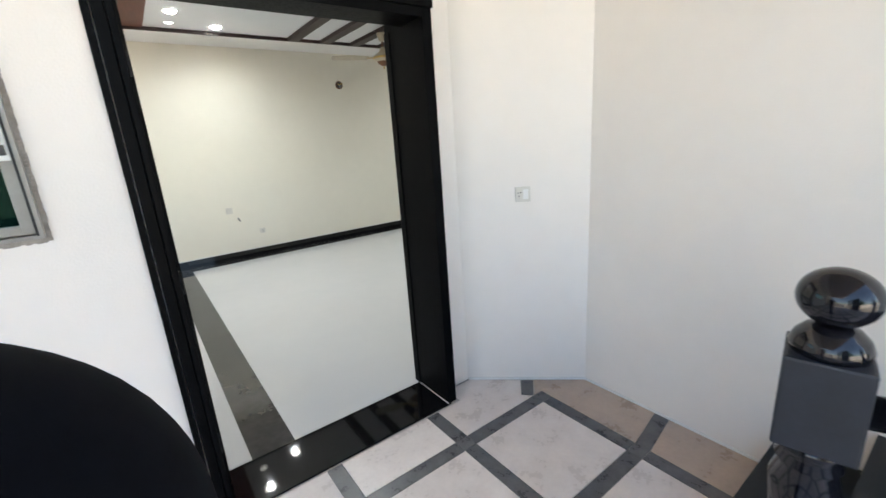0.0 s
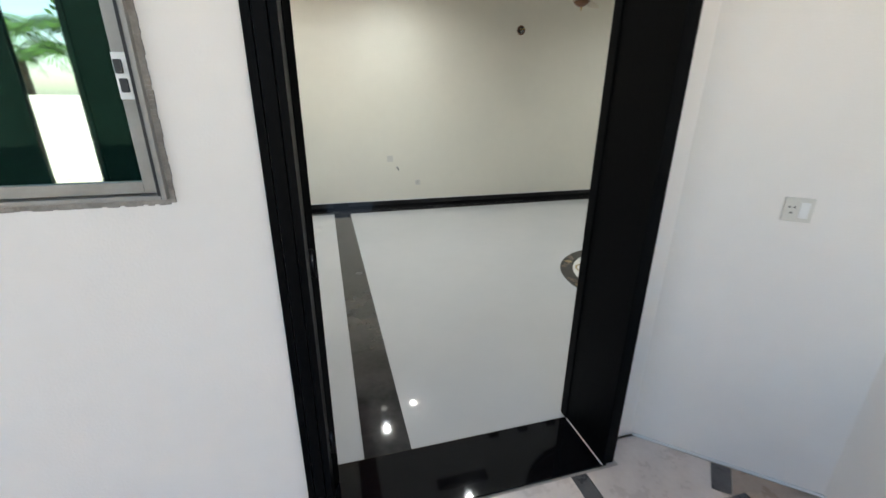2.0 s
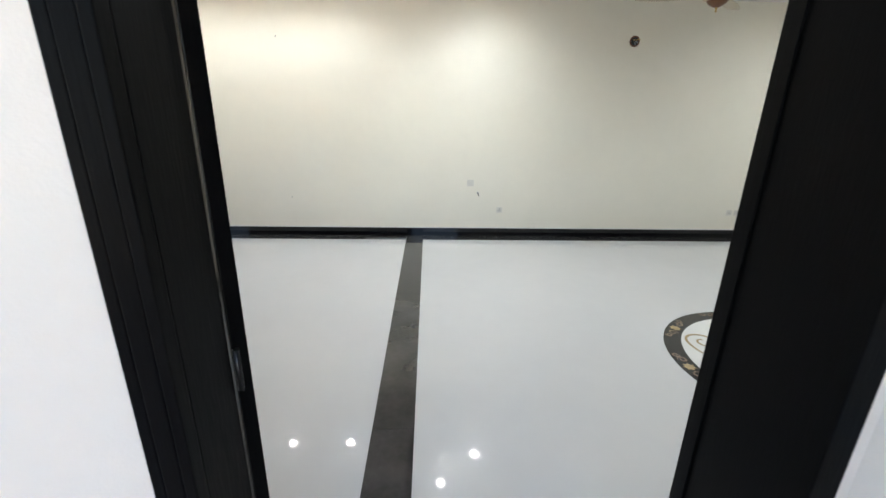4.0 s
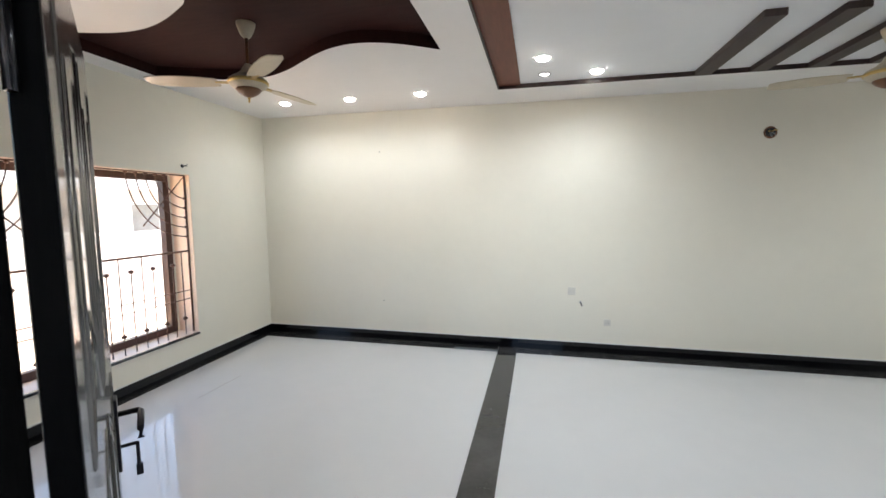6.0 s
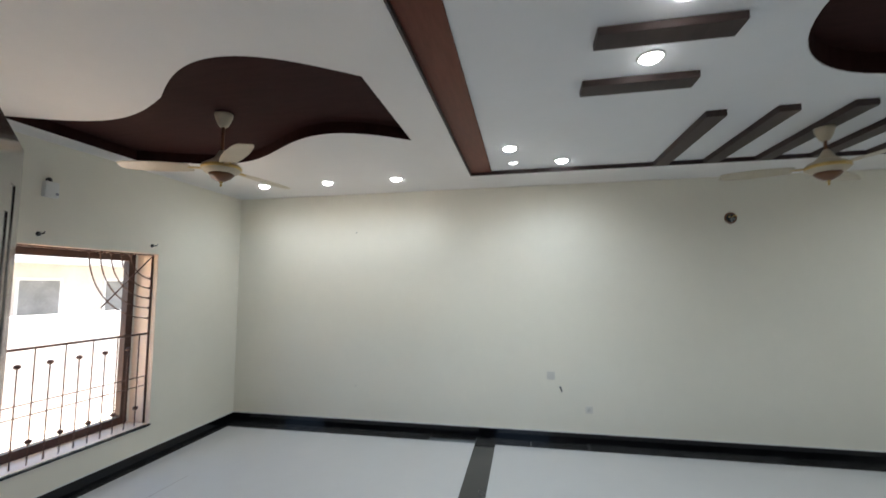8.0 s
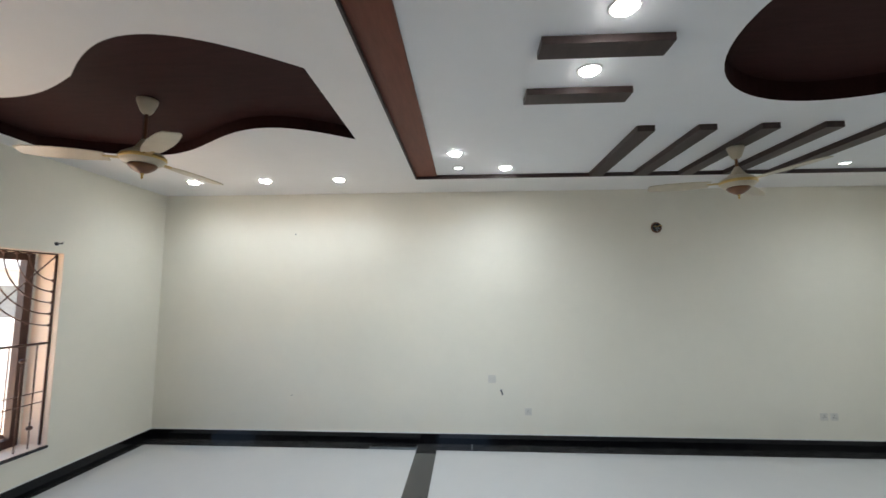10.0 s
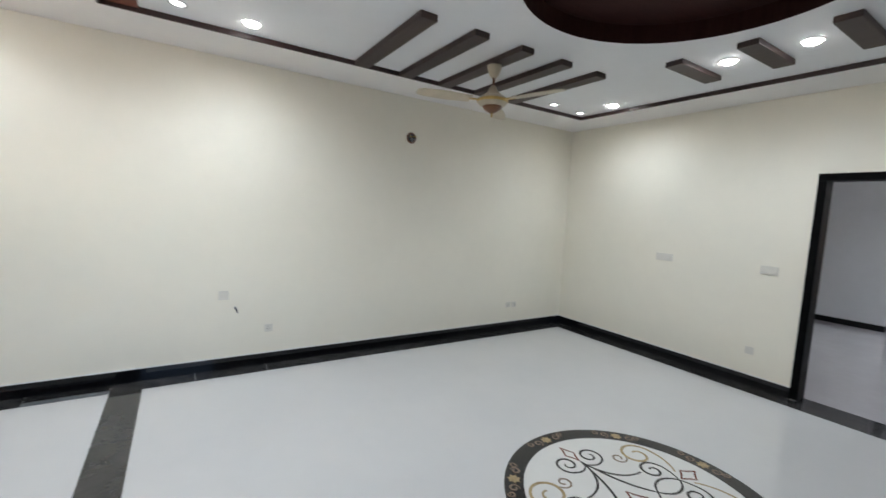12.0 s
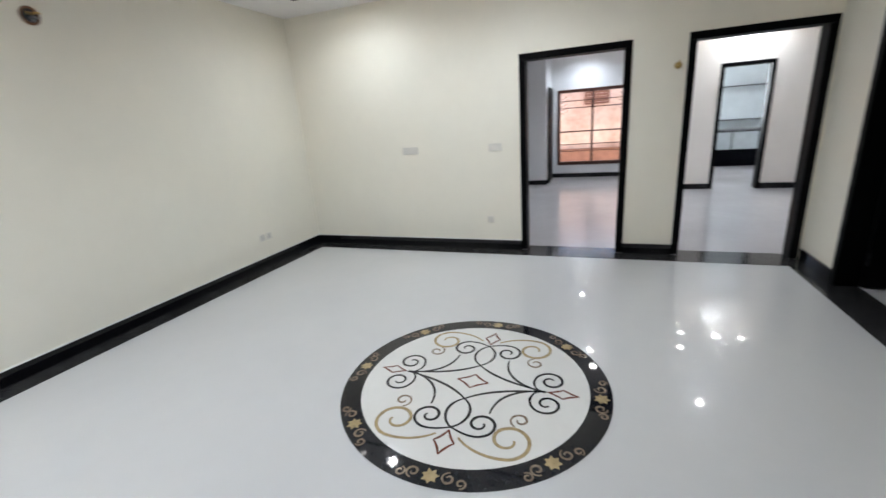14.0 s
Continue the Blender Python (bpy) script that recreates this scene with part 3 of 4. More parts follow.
def diamond(u, v, a, b, w, material):
    """A small outline with hollow sides."""
    tips = [(u + a, v), (u, v + b), (u - a, v), (u, v - b)]
    for i in range(4):
        p, q = tips[i], tips[(i + 1) % 4]
        m = (u + (p[0] + q[0] - 2 * u) * 0.36, v + (p[1] + q[1] - 2 * v) * 0.36)
        inlay("diamond_side", bez(p, m, q, n=8), w, ZI + 0.0004, material)


diamond(0, 0, 0.098, 0.07, 0.013, INK_RED)
for s in (1, -1):
    diamond(0, s * 0.515, 0.055, 0.085, 0.013, INK_RED)
    diamond(s * 0.525, 0, 0.085, 0.042, 0.012, INK_RED)
for k in range(8):
    a0 = k * 45 + 1
    c, s = math.cos(radians(a0)), math.sin(radians(a0))

    def place(r, t):
        return (r * c - t * s, r * s + t * c)
    star = [(0.727 + (0.044 if i % 2 == 0 else 0.028) * math.cos(math.pi * i / 7), (0.044 if i % 2 == 0 else 0.028) * math.sin(math.pi * i / 7)) for i in range(14)]
    bm = prism([uv(*place(*p)) for p in star], 0.0036, 0.0046)
    inlay_bm("ring_flower", bm, INK_GOLD, "ochre flower set in the ring")
    for sg in (1, -1):
        inlay("ring_curl", [place(*p) for p in curl((0.722, sg * 0.085), 0.034, 0.010, 180 if sg > 0 else 0, sg * 1.2, 20)], 0.012, 0.0036, INK_TAN)
        inlay("ring_curl", [place(*p) for p in curl((0.735, sg * 0.145), 0.026, 0.008, 0 if sg > 0 else 180, sg * 1.2, 20)], 0.011, 0.0036, INK_TAN)

# ---- front door: frame, leaf ----
frame_ob = thing("front_door_frame", "black stained wooden frame of the front doorway", "door frame", at=(3.6, -4.7, 0))


def on(ob, name, bm, material, label=""):
    p = part(name, bm, material, None, label)
    p.parent = ob
    p.matrix_parent_inverse = ob.matrix_basis.inverted()
    return p


on(frame_ob, "jamb", bx((2.97, S_OUT + 0.0, 0.006, DX0, -4.60, 2.16), bevel=0.003), FRAMEWOOD)
on(frame_ob, "jamb", bx((DX1, -4.78, 0.006, 4.22, -4.43, 2.16), bevel=0.003), FRAMEWOOD)
on(frame_ob, "head", bx((DX0, -4.78, 2.06, DX1, -4.59, 2.16), bevel=0.003), FRAMEWOOD)
on(frame_ob, "door_stop", bx((DX1 - 0.006, -4.48, 0.006, DX1, -4.43, 2.06), bevel=0.002), FRAMEWOOD)
for x0, x1, y in ((2.926, 2.948, -4.776), (2.951, 2.985, -4.78), (2.988, DX0 + 0.001, -4.784)):
    on(frame_ob, "architrave", bx((x0, y, 0.0, x1, S_OUT - 0.001, 2.20), bevel=0.003), FRAMEWOOD)
on(frame_ob, "architrave_head", bx((DX0 + 0.003, -4.792, 2.10, 4.225, -4.781, 2.20), bevel=0.003), FRAMEWOOD)
on(frame_ob, "white_joint", bx((DX1 - 0.006, -4.779, 0.0, DX1 - 0.0005, -4.485, 0.0085)), WHITE, "thin white filler line at the foot of the jamb")

# the leaf stands open into the room
HX, HY = 3.028, -4.558
LDIR = Vector((-0.751, 0.617, 0)).normalized()
ang = math.degrees(math.atan2(LDIR.y, LDIR.x))
leaf = thing("front_door", "open carved dark lacquered front door leaf with handle", "door", at=(HX, HY, 0))
leaf.rotation_euler = (0, 0, radians(ang))
LW, LH = 0.97, 2.11
TH = 0.036        # local y runs from the seen face (0) to the back (TH)


def wave_outline(x0, x1, z0, z1, amp, top=True):
    n = 14
    if top:
        return [(x0, z0), (x1, z0)] + [(x1 + (x0 - x1) * i / n, z1 - amp * (0.5 - 0.5 * math.cos(2 * math.pi * i / n))) for i in range(n + 1)]
    return [(x0 + (x1 - x0) * i / n, z0 + amp * (0.5 - 0.5 * math.cos(2 * math.pi * i / n))) for i in range(n + 1)] + [(x1, z1), (x0, z1)]


def plate(outline, y0, y1):
    bm = prism(outline, y0, y1)
    bmesh.ops.transform(bm, matrix=Matrix(((1, 0, 0, 0), (0, 0, 1, 0), (0, 1, 0, 0), (0, 0, 0, 1))), verts=bm.verts[:])
    bmesh.ops.recalc_face_normals(bm, faces=bm.faces[:])
    return bm


def loop_tube(outline, y, r):
    pts = [(x, y, z) for x, z in outline]
    return tube(pts + pts[:1], r, 6)


def lpart(name, bm, material, parent=None, label=""):
    p = part(name, bm, material, None, label)
    p.parent = parent or leaf
    return p


SGN = 1 if (Matrix.Rotation(radians(ang), 3, "Z") @ Vector((0, 1, 0))).dot(Vector((1, 1, 0))) < 0 else -1
# back of the leaf lies on the side away from the room's middle
lpart("slab", bx((0, 0 if SGN > 0 else -TH, 0.012, LW, TH if SGN > 0 else 0, LH), bevel=0.003), LEAFWOOD)
lpart("hinge_edge", bx((-0.003, 0.002 if SGN > 0 else 0.002 - TH, 0.014, 0.0, TH - 0.002 if SGN > 0 else -0.002, LH - 0.002)), FRAMEWOOD, None, "matt black edge of the leaf")
F = -SGN         # outward direction of the seen face
for z0, z1, top in ((1.28, 1.98, False), (0.62, 1.20, True), (0.14, 0.54, True)):
    for x0, x1 in ((0.12, 0.45), (0.52, 0.85)):
        for grow in (0.0, 0.08):
            o = wave_outline(x0 + grow, x1 - grow, z0 + grow, z1 - grow, 0.13, top)
            lpart("moulding", loop_tube(o, -F * 0.0075, 0.0107), LEAFWOOD)
lock = lpart("lock_plate", bx((LW - 0.085, min(0, F * 0.008), 0.87, LW - 0.035, max(0, F * 0.008), 1.10), bevel=0.002), STEEL, None, "dark metal lock plate")
lpart("handle", tube([(LW - 0.06, 0, 1.045), (LW - 0.06, F * 0.06, 1.045), (LW - 0.075, F * 0.065, 1.045), (LW - 0.19, F * 0.06, 1.04), (LW - 0.20, F * 0.06, 1.015)], 0.009), STEEL, lock)
lpart("key", bx((LW - 0.062, min(F * 0.006, F * 0.05), 0.935, LW - 0.058, max(F * 0.006, F * 0.05), 0.945), (LW - 0.064, min(F * 0.045, F * 0.055), 0.87, LW - 0.056, max(F * 0.045, F * 0.055), 0.942), (LW - 0.066, min(F * 0.042, F * 0.06), 0.835, LW - 0.054, max(F * 0.042, F * 0.06), 0.87)), STEEL, lock)
# lever on the room-edge side
lpart("back_handle", tube([(LW - 0.06, -F * TH, 1.045), (LW - 0.06, -F * (TH + 0.06), 1.045), (LW - 0.18, -F * (TH + 0.06), 1.04)], 0.009), STEEL, lock)
for z in (0.25, 1.02, 1.85):
    lpart("hinge", turned([(0.007, z - 0.05), (0.007, z + 0.05)], 12, (-0.008, SGN * TH * 0.85, 0)), STEEL)
    lpart("hinge_leaf", bx((-0.020, SGN * TH * 0.85 - 0.0015, z - 0.05, 0.001, SGN * TH * 0.85 + 0.0015, z + 0.05)), STEEL)

# ---- west window ----
win = thing("window_1", "brown wooden window with ornate iron grille", "window", at=(-0.12, -2.0, WZ0))
win["kind"] = "structure"
fr = on(win, "window_frame", bx((-0.31, WY0, WZ0 + 0.03, -0.245, WY0 + 0.07, WZ1), (-0.31, WY1 - 0.10, WZ0 + 0.03, -0.245, WY1 - 0.03, WZ1), (-0.31, WY0 + 0.07, WZ1 - 0.07, -0.245, WY1 - 0.10, WZ1), (-0.31, WY0 + 0.07, WZ0 + 0.03, -0.245, WY1 - 0.10, WZ0 + 0.10)), WINWOOD, "dark brown wooden frame")
on(win, "window_sill", bx((-0.32, WY0 + 0.002, WZ0 - 0.001, -0.012, WY1 - 0.002, WZ0 + 0.028), bevel=0.003), REVEAL_WARM, "window ledge with warm daylight put into its colour")
on(win, "sill_nosing", bx((-0.011, WY0 + 0.002, WZ0 + 0.004, 0.016, WY1 - 0.002, WZ0 + 0.026), bevel=0.003), SLAB, "dark grey stone nosing")
gx = -0.06
# thin sheets whose peach tone stands in for daylight on the reveal
on(win, "reveal", bx((-0.244, WY1 - 0.006, WZ0 + 0.028, -0.001, WY1 - 0.0005, WZ1 - 0.001), (-0.244, WY0 + 0.0005, WZ0 + 0.028, -0.001, WY0 + 0.006, WZ1 - 0.001), (-0.244, WY0 + 0.006, WZ1 - 0.006, -0.001, WY1 - 0.006, WZ1 - 0.0005)), REVEAL_WARM, "window reveal with warm daylight put into its colour")


def gbar(name, pts, r=0.007):
    return on(win, name, tube([(gx, y, z) for y, z in pts], r, 6), IRON)


gbar("grille_rail", [(WY0, 1.24), (WY1, 1.24)], 0.011)
gbar("grille_rail", [(WY0, 0.73), (WY1, 0.73)], 0.005)
gbar("grille_rail", [(WY0, 0.82), (WY1, 0.82)], 0.005)
gbar("grille_rail", [(WY0, WZ1 - 0.01), (WY1, WZ1 - 0.01)], 0.010)
gbar("grille_side", [(WY1 - 0.012, WZ0 + 0.03), (WY1 - 0.012, WZ1)], 0.010)
gbar("grille_side", [(WY0 + 0.012, WZ0 + 0.03), (WY0 + 0.012, WZ1)], 0.010)
for i in range(17):
    y = WY1 - 0.11 - 0.112 * i
    if y < WY0 + 0.05:
        break
    if i % 2:
        gbar("grille_bar", [(y, WZ0 + 0.028), (y, 1.10)], 0.006)
        on(win, "grille_knob", ball((gx, y, 1.11), 0.024, 0.8, 12), IRON)
    else:
        gbar("grille_bar", [(y, 0.52), (y, 1.24)], 0.006)
        on(win, "grille_knob", ball((gx, y, 0.53), 0.024, 0.8, 12), IRON)
        gbar("grille_stub", [(y, WZ0 + 0.028), (y, 0.52)], 0.005)
for side, yc in ((1, WY1 - 0.012), (-1, WY0 + 0.012)):
    for r in (0.24, 0.34, 0.44, 0.54, 0.64):
        pts = [(yc - side * r * math.cos(radians(a)), WZ1 - 0.01 - r * math.sin(radians(a))) for a in range(0, 91, 6)]
        gbar("grille_arc", pts, 0.006)
        on(win, "grille_knob", ball((gx, yc - side * r, WZ1 - 0.025), 0.018, 0.8, 10), IRON)
        on(win, "grille_knob", ball((gx, yc - side * 0.012, WZ1 - 0.01 - r), 0.018, 0.8, 10), IRON)
    gbar("grille_diagonal", [(yc, WZ1 - 0.02), (yc - side * 0.50, WZ1 - 0.52)], 0.006)
for y in (-2.33, -1.32):
    b = thing("curtain_bracket", "small steel curtain rod bracket on the wall", "bracket", "curtain rod brackets", (0, y, 2.125))
    on(b, "rose", turned([(0.018, 0.0), (0.018, 0.006), (0.008, 0.012)], 14, (0, y, 2.125), "x"), STEEL)
    on(b, "arm", tube([(0.008, y, 2.125), (0.05, y, 2.125), (0.06, y, 2.13), (0.065, y, 2.142)], 0.006), STEEL)
bell = thing("wall_bell", "small white plastic door chime box on the wall", "door bell", at=(0, -2.28, 2.485))
on(bell, "box", bx((0, -2.335, 2.42, 0.045, -2.235, 2.545), bevel=0.008), PLASTIC)
on(bell, "socket", turned([(0.02, 2.545), (0.022, 2.56), (0.012, 2.575)], 14, (0.022, -2.30, 0)), DARKPLASTIC)
on(bell, "button", turned([(0.012, 0.045), (0.010, 0.05)], 14, (0, -2.25, 2.45), "x"), GREYPLASTIC)

# ---- plates, sockets and nails ----


def plate_n(x, z, w, h, holes, label, cat="socket"):
    t = thing("wall_socket" if holes else "wall_switch", label, cat, "wall plates", (x, 0, z))
    on(t, "cover", bx((x - w / 2, -0.010, z - h / 2, x + w / 2, 0, z + h / 2), bevel=0.003), PLATE)
    if holes:
        for dx, dz in ((-0.011, -0.006), (0.011, -0.006), (0, 0.013)):
            on(t, "hole", turned([(0.0042, -0.0112), (0.0042, -0.0095)], 10, (x + dx, 0, z + dz), "y"), DARKPLASTIC)
    else:
        on(t, "rocker", bx((x - w * 0.28, -0.014, z - h * 0.28, x + w * 0.28, -0.0095, z + h * 0.28), bevel=0.002), PLATE)


def plate_e(y, z, w, h, n, label, cat="switch"):
    t = thing("wall_switch", label, cat, "wall plates", (EAST, y, z))
    on(t, "cover", bx((EAST - 0.010, y - w / 2, z - h / 2, EAST, y + w / 2, z + h / 2), bevel=0.003), PLATE)
    for i in range(n):
        yy = y + (i - (n - 1) / 2) * w / n
        on(t, "rocker", bx((EAST - 0.014, yy - w / n * 0.3, z - h * 0.3, EAST - 0.0095, yy + w / n * 0.3, z + h * 0.3), bevel=0.002), PLATE)


plate_n(3.971, 0.711, 0.085, 0.085, False, "square white wall plate with grey edge on the cream wall", "switch")
plate_n(4.368, 0.359, 0.075, 0.075, True, "square white power socket above the black skirting")
plate_n(7.505, 0.35, 0.075, 0.075, True, "square white power socket in a pair")
plate_n(7.61, 0.35, 0.075, 0.075, True, "square white power socket in a pair")
plate_e(-1.558, 1.203, 0.20, 0.085, 3, "wide white switch plate on the cream wall")
plate_e(-2.613, 1.197, 0.15, 0.085, 2, "white switch plate beside the doorway")
plate_e(-2.53, 0.36, 0.075, 0.075, 1, "white socket low beside the doorway", "socket")
wire = thing("wire_stub", "short dark cable end sticking out of the wall", "cable", at=(4.09, 0, 0.575))
on(wire, "cable", tube([(4.07, 0.0, 0.585), (4.073, -0.02, 0.582), (4.079, -0.03, 0.565), (4.085, -0.028, 0.545)], 0.007), DARKPLASTIC)
on(wire, "rose", turned([(0.013, 0.0), (0.012, -0.004)], 12, (4.07, 0, 0.585), "y"), GREYPLASTIC)
for x, z in ((1.668, 0.503), (1.65, 2.372)):
    solid("wall_nail", tube([(x, 0.0, z), (x + 0.003, -0.025, z + 0.004), (x + 0.012, -0.03, z + 0.008)], 0.004), STEEL, "small steel nail in the cream wall", "nail", "wall nails")
hole = thing("wall_duct", "round open pipe hole in the wall with cable ends", "duct", at=(5.867, 0, 2.418))
on(hole, "rim", turned([(0.045, 0.0), (0.058, -0.004), (0.062, -0.001), (0.062, 0.0)], 24, (5.867, 0, 2.418), "y"), FANBROWN)
on(hole, "bore", turned([(0.046, -0.003), (0.02, -0.0035), (0.0, -0.0035)], 20, (5.867, 0, 2.418), "y"), DARKPLASTIC)
for k, (dx, dz) in enumerate(((-0.02, 0.015), (0.012, -0.01), (0.025, 0.02), (-0.005, -0.028))):
    on(hole, "cable", tube([(5.867 + dx * 0.4, 0.0, 2.418 + dz * 0.4), (5.867 + dx, -0.03, 2.418 + dz), (5.867 + dx * 1.7, -0.045, 2.418 + dz * 1.2 - 0.012)], 0.006), (BRASS, GREYPLASTIC)[k % 2])

# ---- inner doorways ----


def lining(y0, y1, x0, x1, top):
    t = thing("doorway_lining", "dark stained wooden lining of an open doorway", "door frame", "inner doorways", (x0, (y0 + y1) / 2, 0))
    w = 0.065
    for a in (y0, y1 - w):
        on(t, "jamb", bx((x0 - 0.012, a, 0.004, x1 + 0.012, a + w, top - w), bevel=0.004), FRAMEWOOD)
    on(t, "head", bx((x0 - 0.012, y0, top - w, x1 + 0.012, y1, top), bevel=0.004), FRAMEWOOD)


lining(D1[0], D1[1], EAST, EAST + 0.15, DTOP)
lining(D2[0], D2[1], EAST, EAST + 0.15, DTOP)
hook = thing("door_hook", "small brass hook on the wall beside the doorway", "hook", at=(EAST, -4.385, 1.86))
on(hook, "rose", turned([(0.03, 0.0), (0.03, -0.008), (0.012, -0.014)], 14, (EAST, -4.385, 1.86), "x"), BRASS)
on(hook, "arm", tube([(EAST - 0.008, -4.385, 1.86), (EAST - 0.05, -4.385, 1.855), (EAST - 0.06, -4.385, 1.88), (EAST - 0.05, -4.385, 1.90)], 0.008), BRASS)
sd = thing("side_door", "black stained door standing open in its frame", "door", at=((SDX0 + SDX1) / 2, S_EAST, 0))
on(sd, "jamb", bx((SDX0, S_EAST - 0.15, 0.004, SDX0 + 0.07, S_EAST + 0.02, DTOP), bevel=0.004), FRAMEWOOD)
on(sd, "jamb", bx((SDX1 - 0.07, S_EAST - 0.15, 0.004, SDX1, S_EAST + 0.02, DTOP), bevel=0.004), FRAMEWOOD)
on(sd, "head", bx((SDX0 + 0.07, S_EAST - 0.15, DTOP - 0.07, SDX1 - 0.07, S_EAST + 0.02, DTOP), bevel=0.004), FRAMEWOOD)
on(sd, "leaf", bx((SDX1 - 0.112, S_EAST - 1.03, 0.016, SDX1 - 0.0715, S_EAST - 0.145, DTOP - 0.0715), bevel=0.003), FRAMEWOOD)
on(sd, "door_handle", tube([(SDX1 - 0.115, S_EAST - 0.97, 1.02), (SDX1 - 0.165, S_EAST - 0.97, 1.02), (SDX1 - 0.165, S_EAST - 0.86, 1.02)], 0.009), STEEL)
for z in (0.25, 1.02, 1.80):
    on(sd, "hinge", turned([(0.007, z - 0.05), (0.007, z + 0.05)], 12, (SDX1 - 0.118, S_EAST - 0.142, 0)), STEEL)
SR0, SR1 = S_EAST - 0.15, S_EAST - 2.4
setting("side_room_floor", bx((5.6, SR1, -0.12, EAST, SR0, 0)), TILE, "polished white tile floor of the side room", "floor")
setting("side_room_ceiling", bx((5.45, SR1 - 0.15, H, EAST, SR0, 3.0)), CEIL, "plain side room ceiling", "ceiling")
setting("side_room_wall_east", bx((EAST, SR1 - 0.15, 0, EAST + 0.148, SR0 - 0.001, H)), WHITE, "plain side room wall", "wall")
setting("side_room_wall_west", bx((5.45, SR1, 0, 5.6, SR0, H)), WHITE, "plain side room wall", "wall")
setting("side_room_wall_south", bx((5.45, SR1 - 0.15, 0, EAST, SR1, H)), WHITE, "plain side room wall", "wall")

# ---- hall and kitchen beyond ----
HX1, HX2 = 12.6, 14.55
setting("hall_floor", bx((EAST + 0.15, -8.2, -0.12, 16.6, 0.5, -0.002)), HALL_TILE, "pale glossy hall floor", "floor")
setting("hall_ceiling", bx((EAST + 0.15, -8.2, H, 16.6, 0.5, 3.0)), CEIL, "plain white hall ceiling", "ceiling")
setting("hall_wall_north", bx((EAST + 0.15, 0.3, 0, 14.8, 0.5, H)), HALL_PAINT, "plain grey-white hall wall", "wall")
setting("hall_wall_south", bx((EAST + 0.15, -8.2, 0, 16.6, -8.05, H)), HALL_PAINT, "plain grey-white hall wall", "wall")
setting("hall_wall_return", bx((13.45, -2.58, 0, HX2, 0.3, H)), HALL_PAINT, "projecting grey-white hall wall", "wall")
K0, K1 = -6.36, -5.58
setting("hall_wall_kitchen", bx((HX1, K1, 0, HX1 + 0.15, -4.75, H), (HX1, -8.05, 0, HX1 + 0.15, K0, H), (HX1, K0, 2.12, HX1 + 0.15, K1, H), (HX1 + 0.15, -4.90, 0, HX2 + 0.2, -4.75, H)), WHITE, "white hall wall with a kitchen doorway", "wall")
HWY0, HWY1 = -4.30, -2.72
setting("hall_wall_window", bx((HX2, -4.75, 0, HX2 + 0.2, HWY0, H), (HX2, HWY1, 0, HX2 + 0.2, -2.58, H), (HX2, HWY0, 0, HX2 + 0.2, HWY1, 0.30), (HX2, HWY0, 2.03, HX2 + 0.2, HWY1, H)), HALL_PAINT, "grey-white hall wall with a window", "wall")
setting("hall_baseboard", bx((13.43, -2.60, 0, 13.45, 0.3, 0.10), (13.45, -2.60, 0, HX2, -2.58, 0.10), (HX2 - 0.02, -4.75, 0, HX2, -2.60, 0.10), (HX1 - 0.02, K1, 0, HX1, -4.75, 0.10), (HX1 - 0.02, -8.05, 0, HX1, K0, 0.10)), GRANITE, "black stone skirting in the hall", "skirting")
hd = thing("hall_side_door", "closed dark door in the hall wall", "door", at=(14.0, -2.6, 0))
on(hd, "leaf", bx((13.62, -2.625, 0.0, 14.40, -2.601, 2.08), bevel=0.004), FRAMEWOOD)
on(hd, "door_handle", tube([(13.70, -2.625, 1.0), (13.70, -2.665, 1.0), (13.82, -2.665, 1.0)], 0.009), STEEL)
hw = thing("hall_window", "brown framed hall window with iron grille", "window", at=(HX2, -3.5, 0.3))
on(hw, "window_frame", bx((HX2 - 0.01, HWY0, 0.30, HX2 + 0.06, HWY0 + 0.06, 2.03), (HX2 - 0.01, HWY1 - 0.06, 0.30, HX2 + 0.06, HWY1, 2.03), (HX2 - 0.01, HWY0 + 0.06, 1.96, HX2 + 0.06, HWY1 - 0.06, 2.03), (HX2 - 0.01, HWY0 + 0.06, 0.30, HX2 + 0.06, HWY1 - 0.06, 0.38)), WINWOOD)
on(hw, "mullion", bx((HX2, -3.53, 0.38, HX2 + 0.05, -3.48, 1.96)), WINWOOD)
for z in (0.62, 0.78, 1.08, 1.62, 1.78):
    on(hw, "grille_rail", tube([(HX2 + 0.1, HWY0, z), (HX2 + 0.1, HWY1, z)], 0.016 if z == 1.08 else 0.010, 6), IRON)
for z in (1.52, 1.60, 1.68, 1.76, 1.84):
    for s, y in ((1, HWY1), (-1, HWY0)):
        on(hw, "grille_arc", tube([(HX2 + 0.1, y, z), (HX2 + 0.1, y - s * 0.12, z - 0.02), (HX2 + 0.1, y - s * 0.22, z + 0.06)], 0.007, 6), IRON)
lk = thing("kitchen_doorway_lining", "dark wooden lining of the kitchen doorway", "door frame", "inner doorways", (HX1, -6.03, 0))
on(lk, "jamb", bx((HX1 - 0.01, K1 - 0.06, 0, HX1 + 0.16, K1, 2.06)), FRAMEWOOD)
on(lk, "jamb", bx((HX1 - 0.01, K0, 0, HX1 + 0.16, K0 + 0.06, 2.06)), FRAMEWOOD)
on(lk, "head", bx((HX1 - 0.01, K0, 2.06, HX1 + 0.16, K1, 2.12)), FRAMEWOOD)
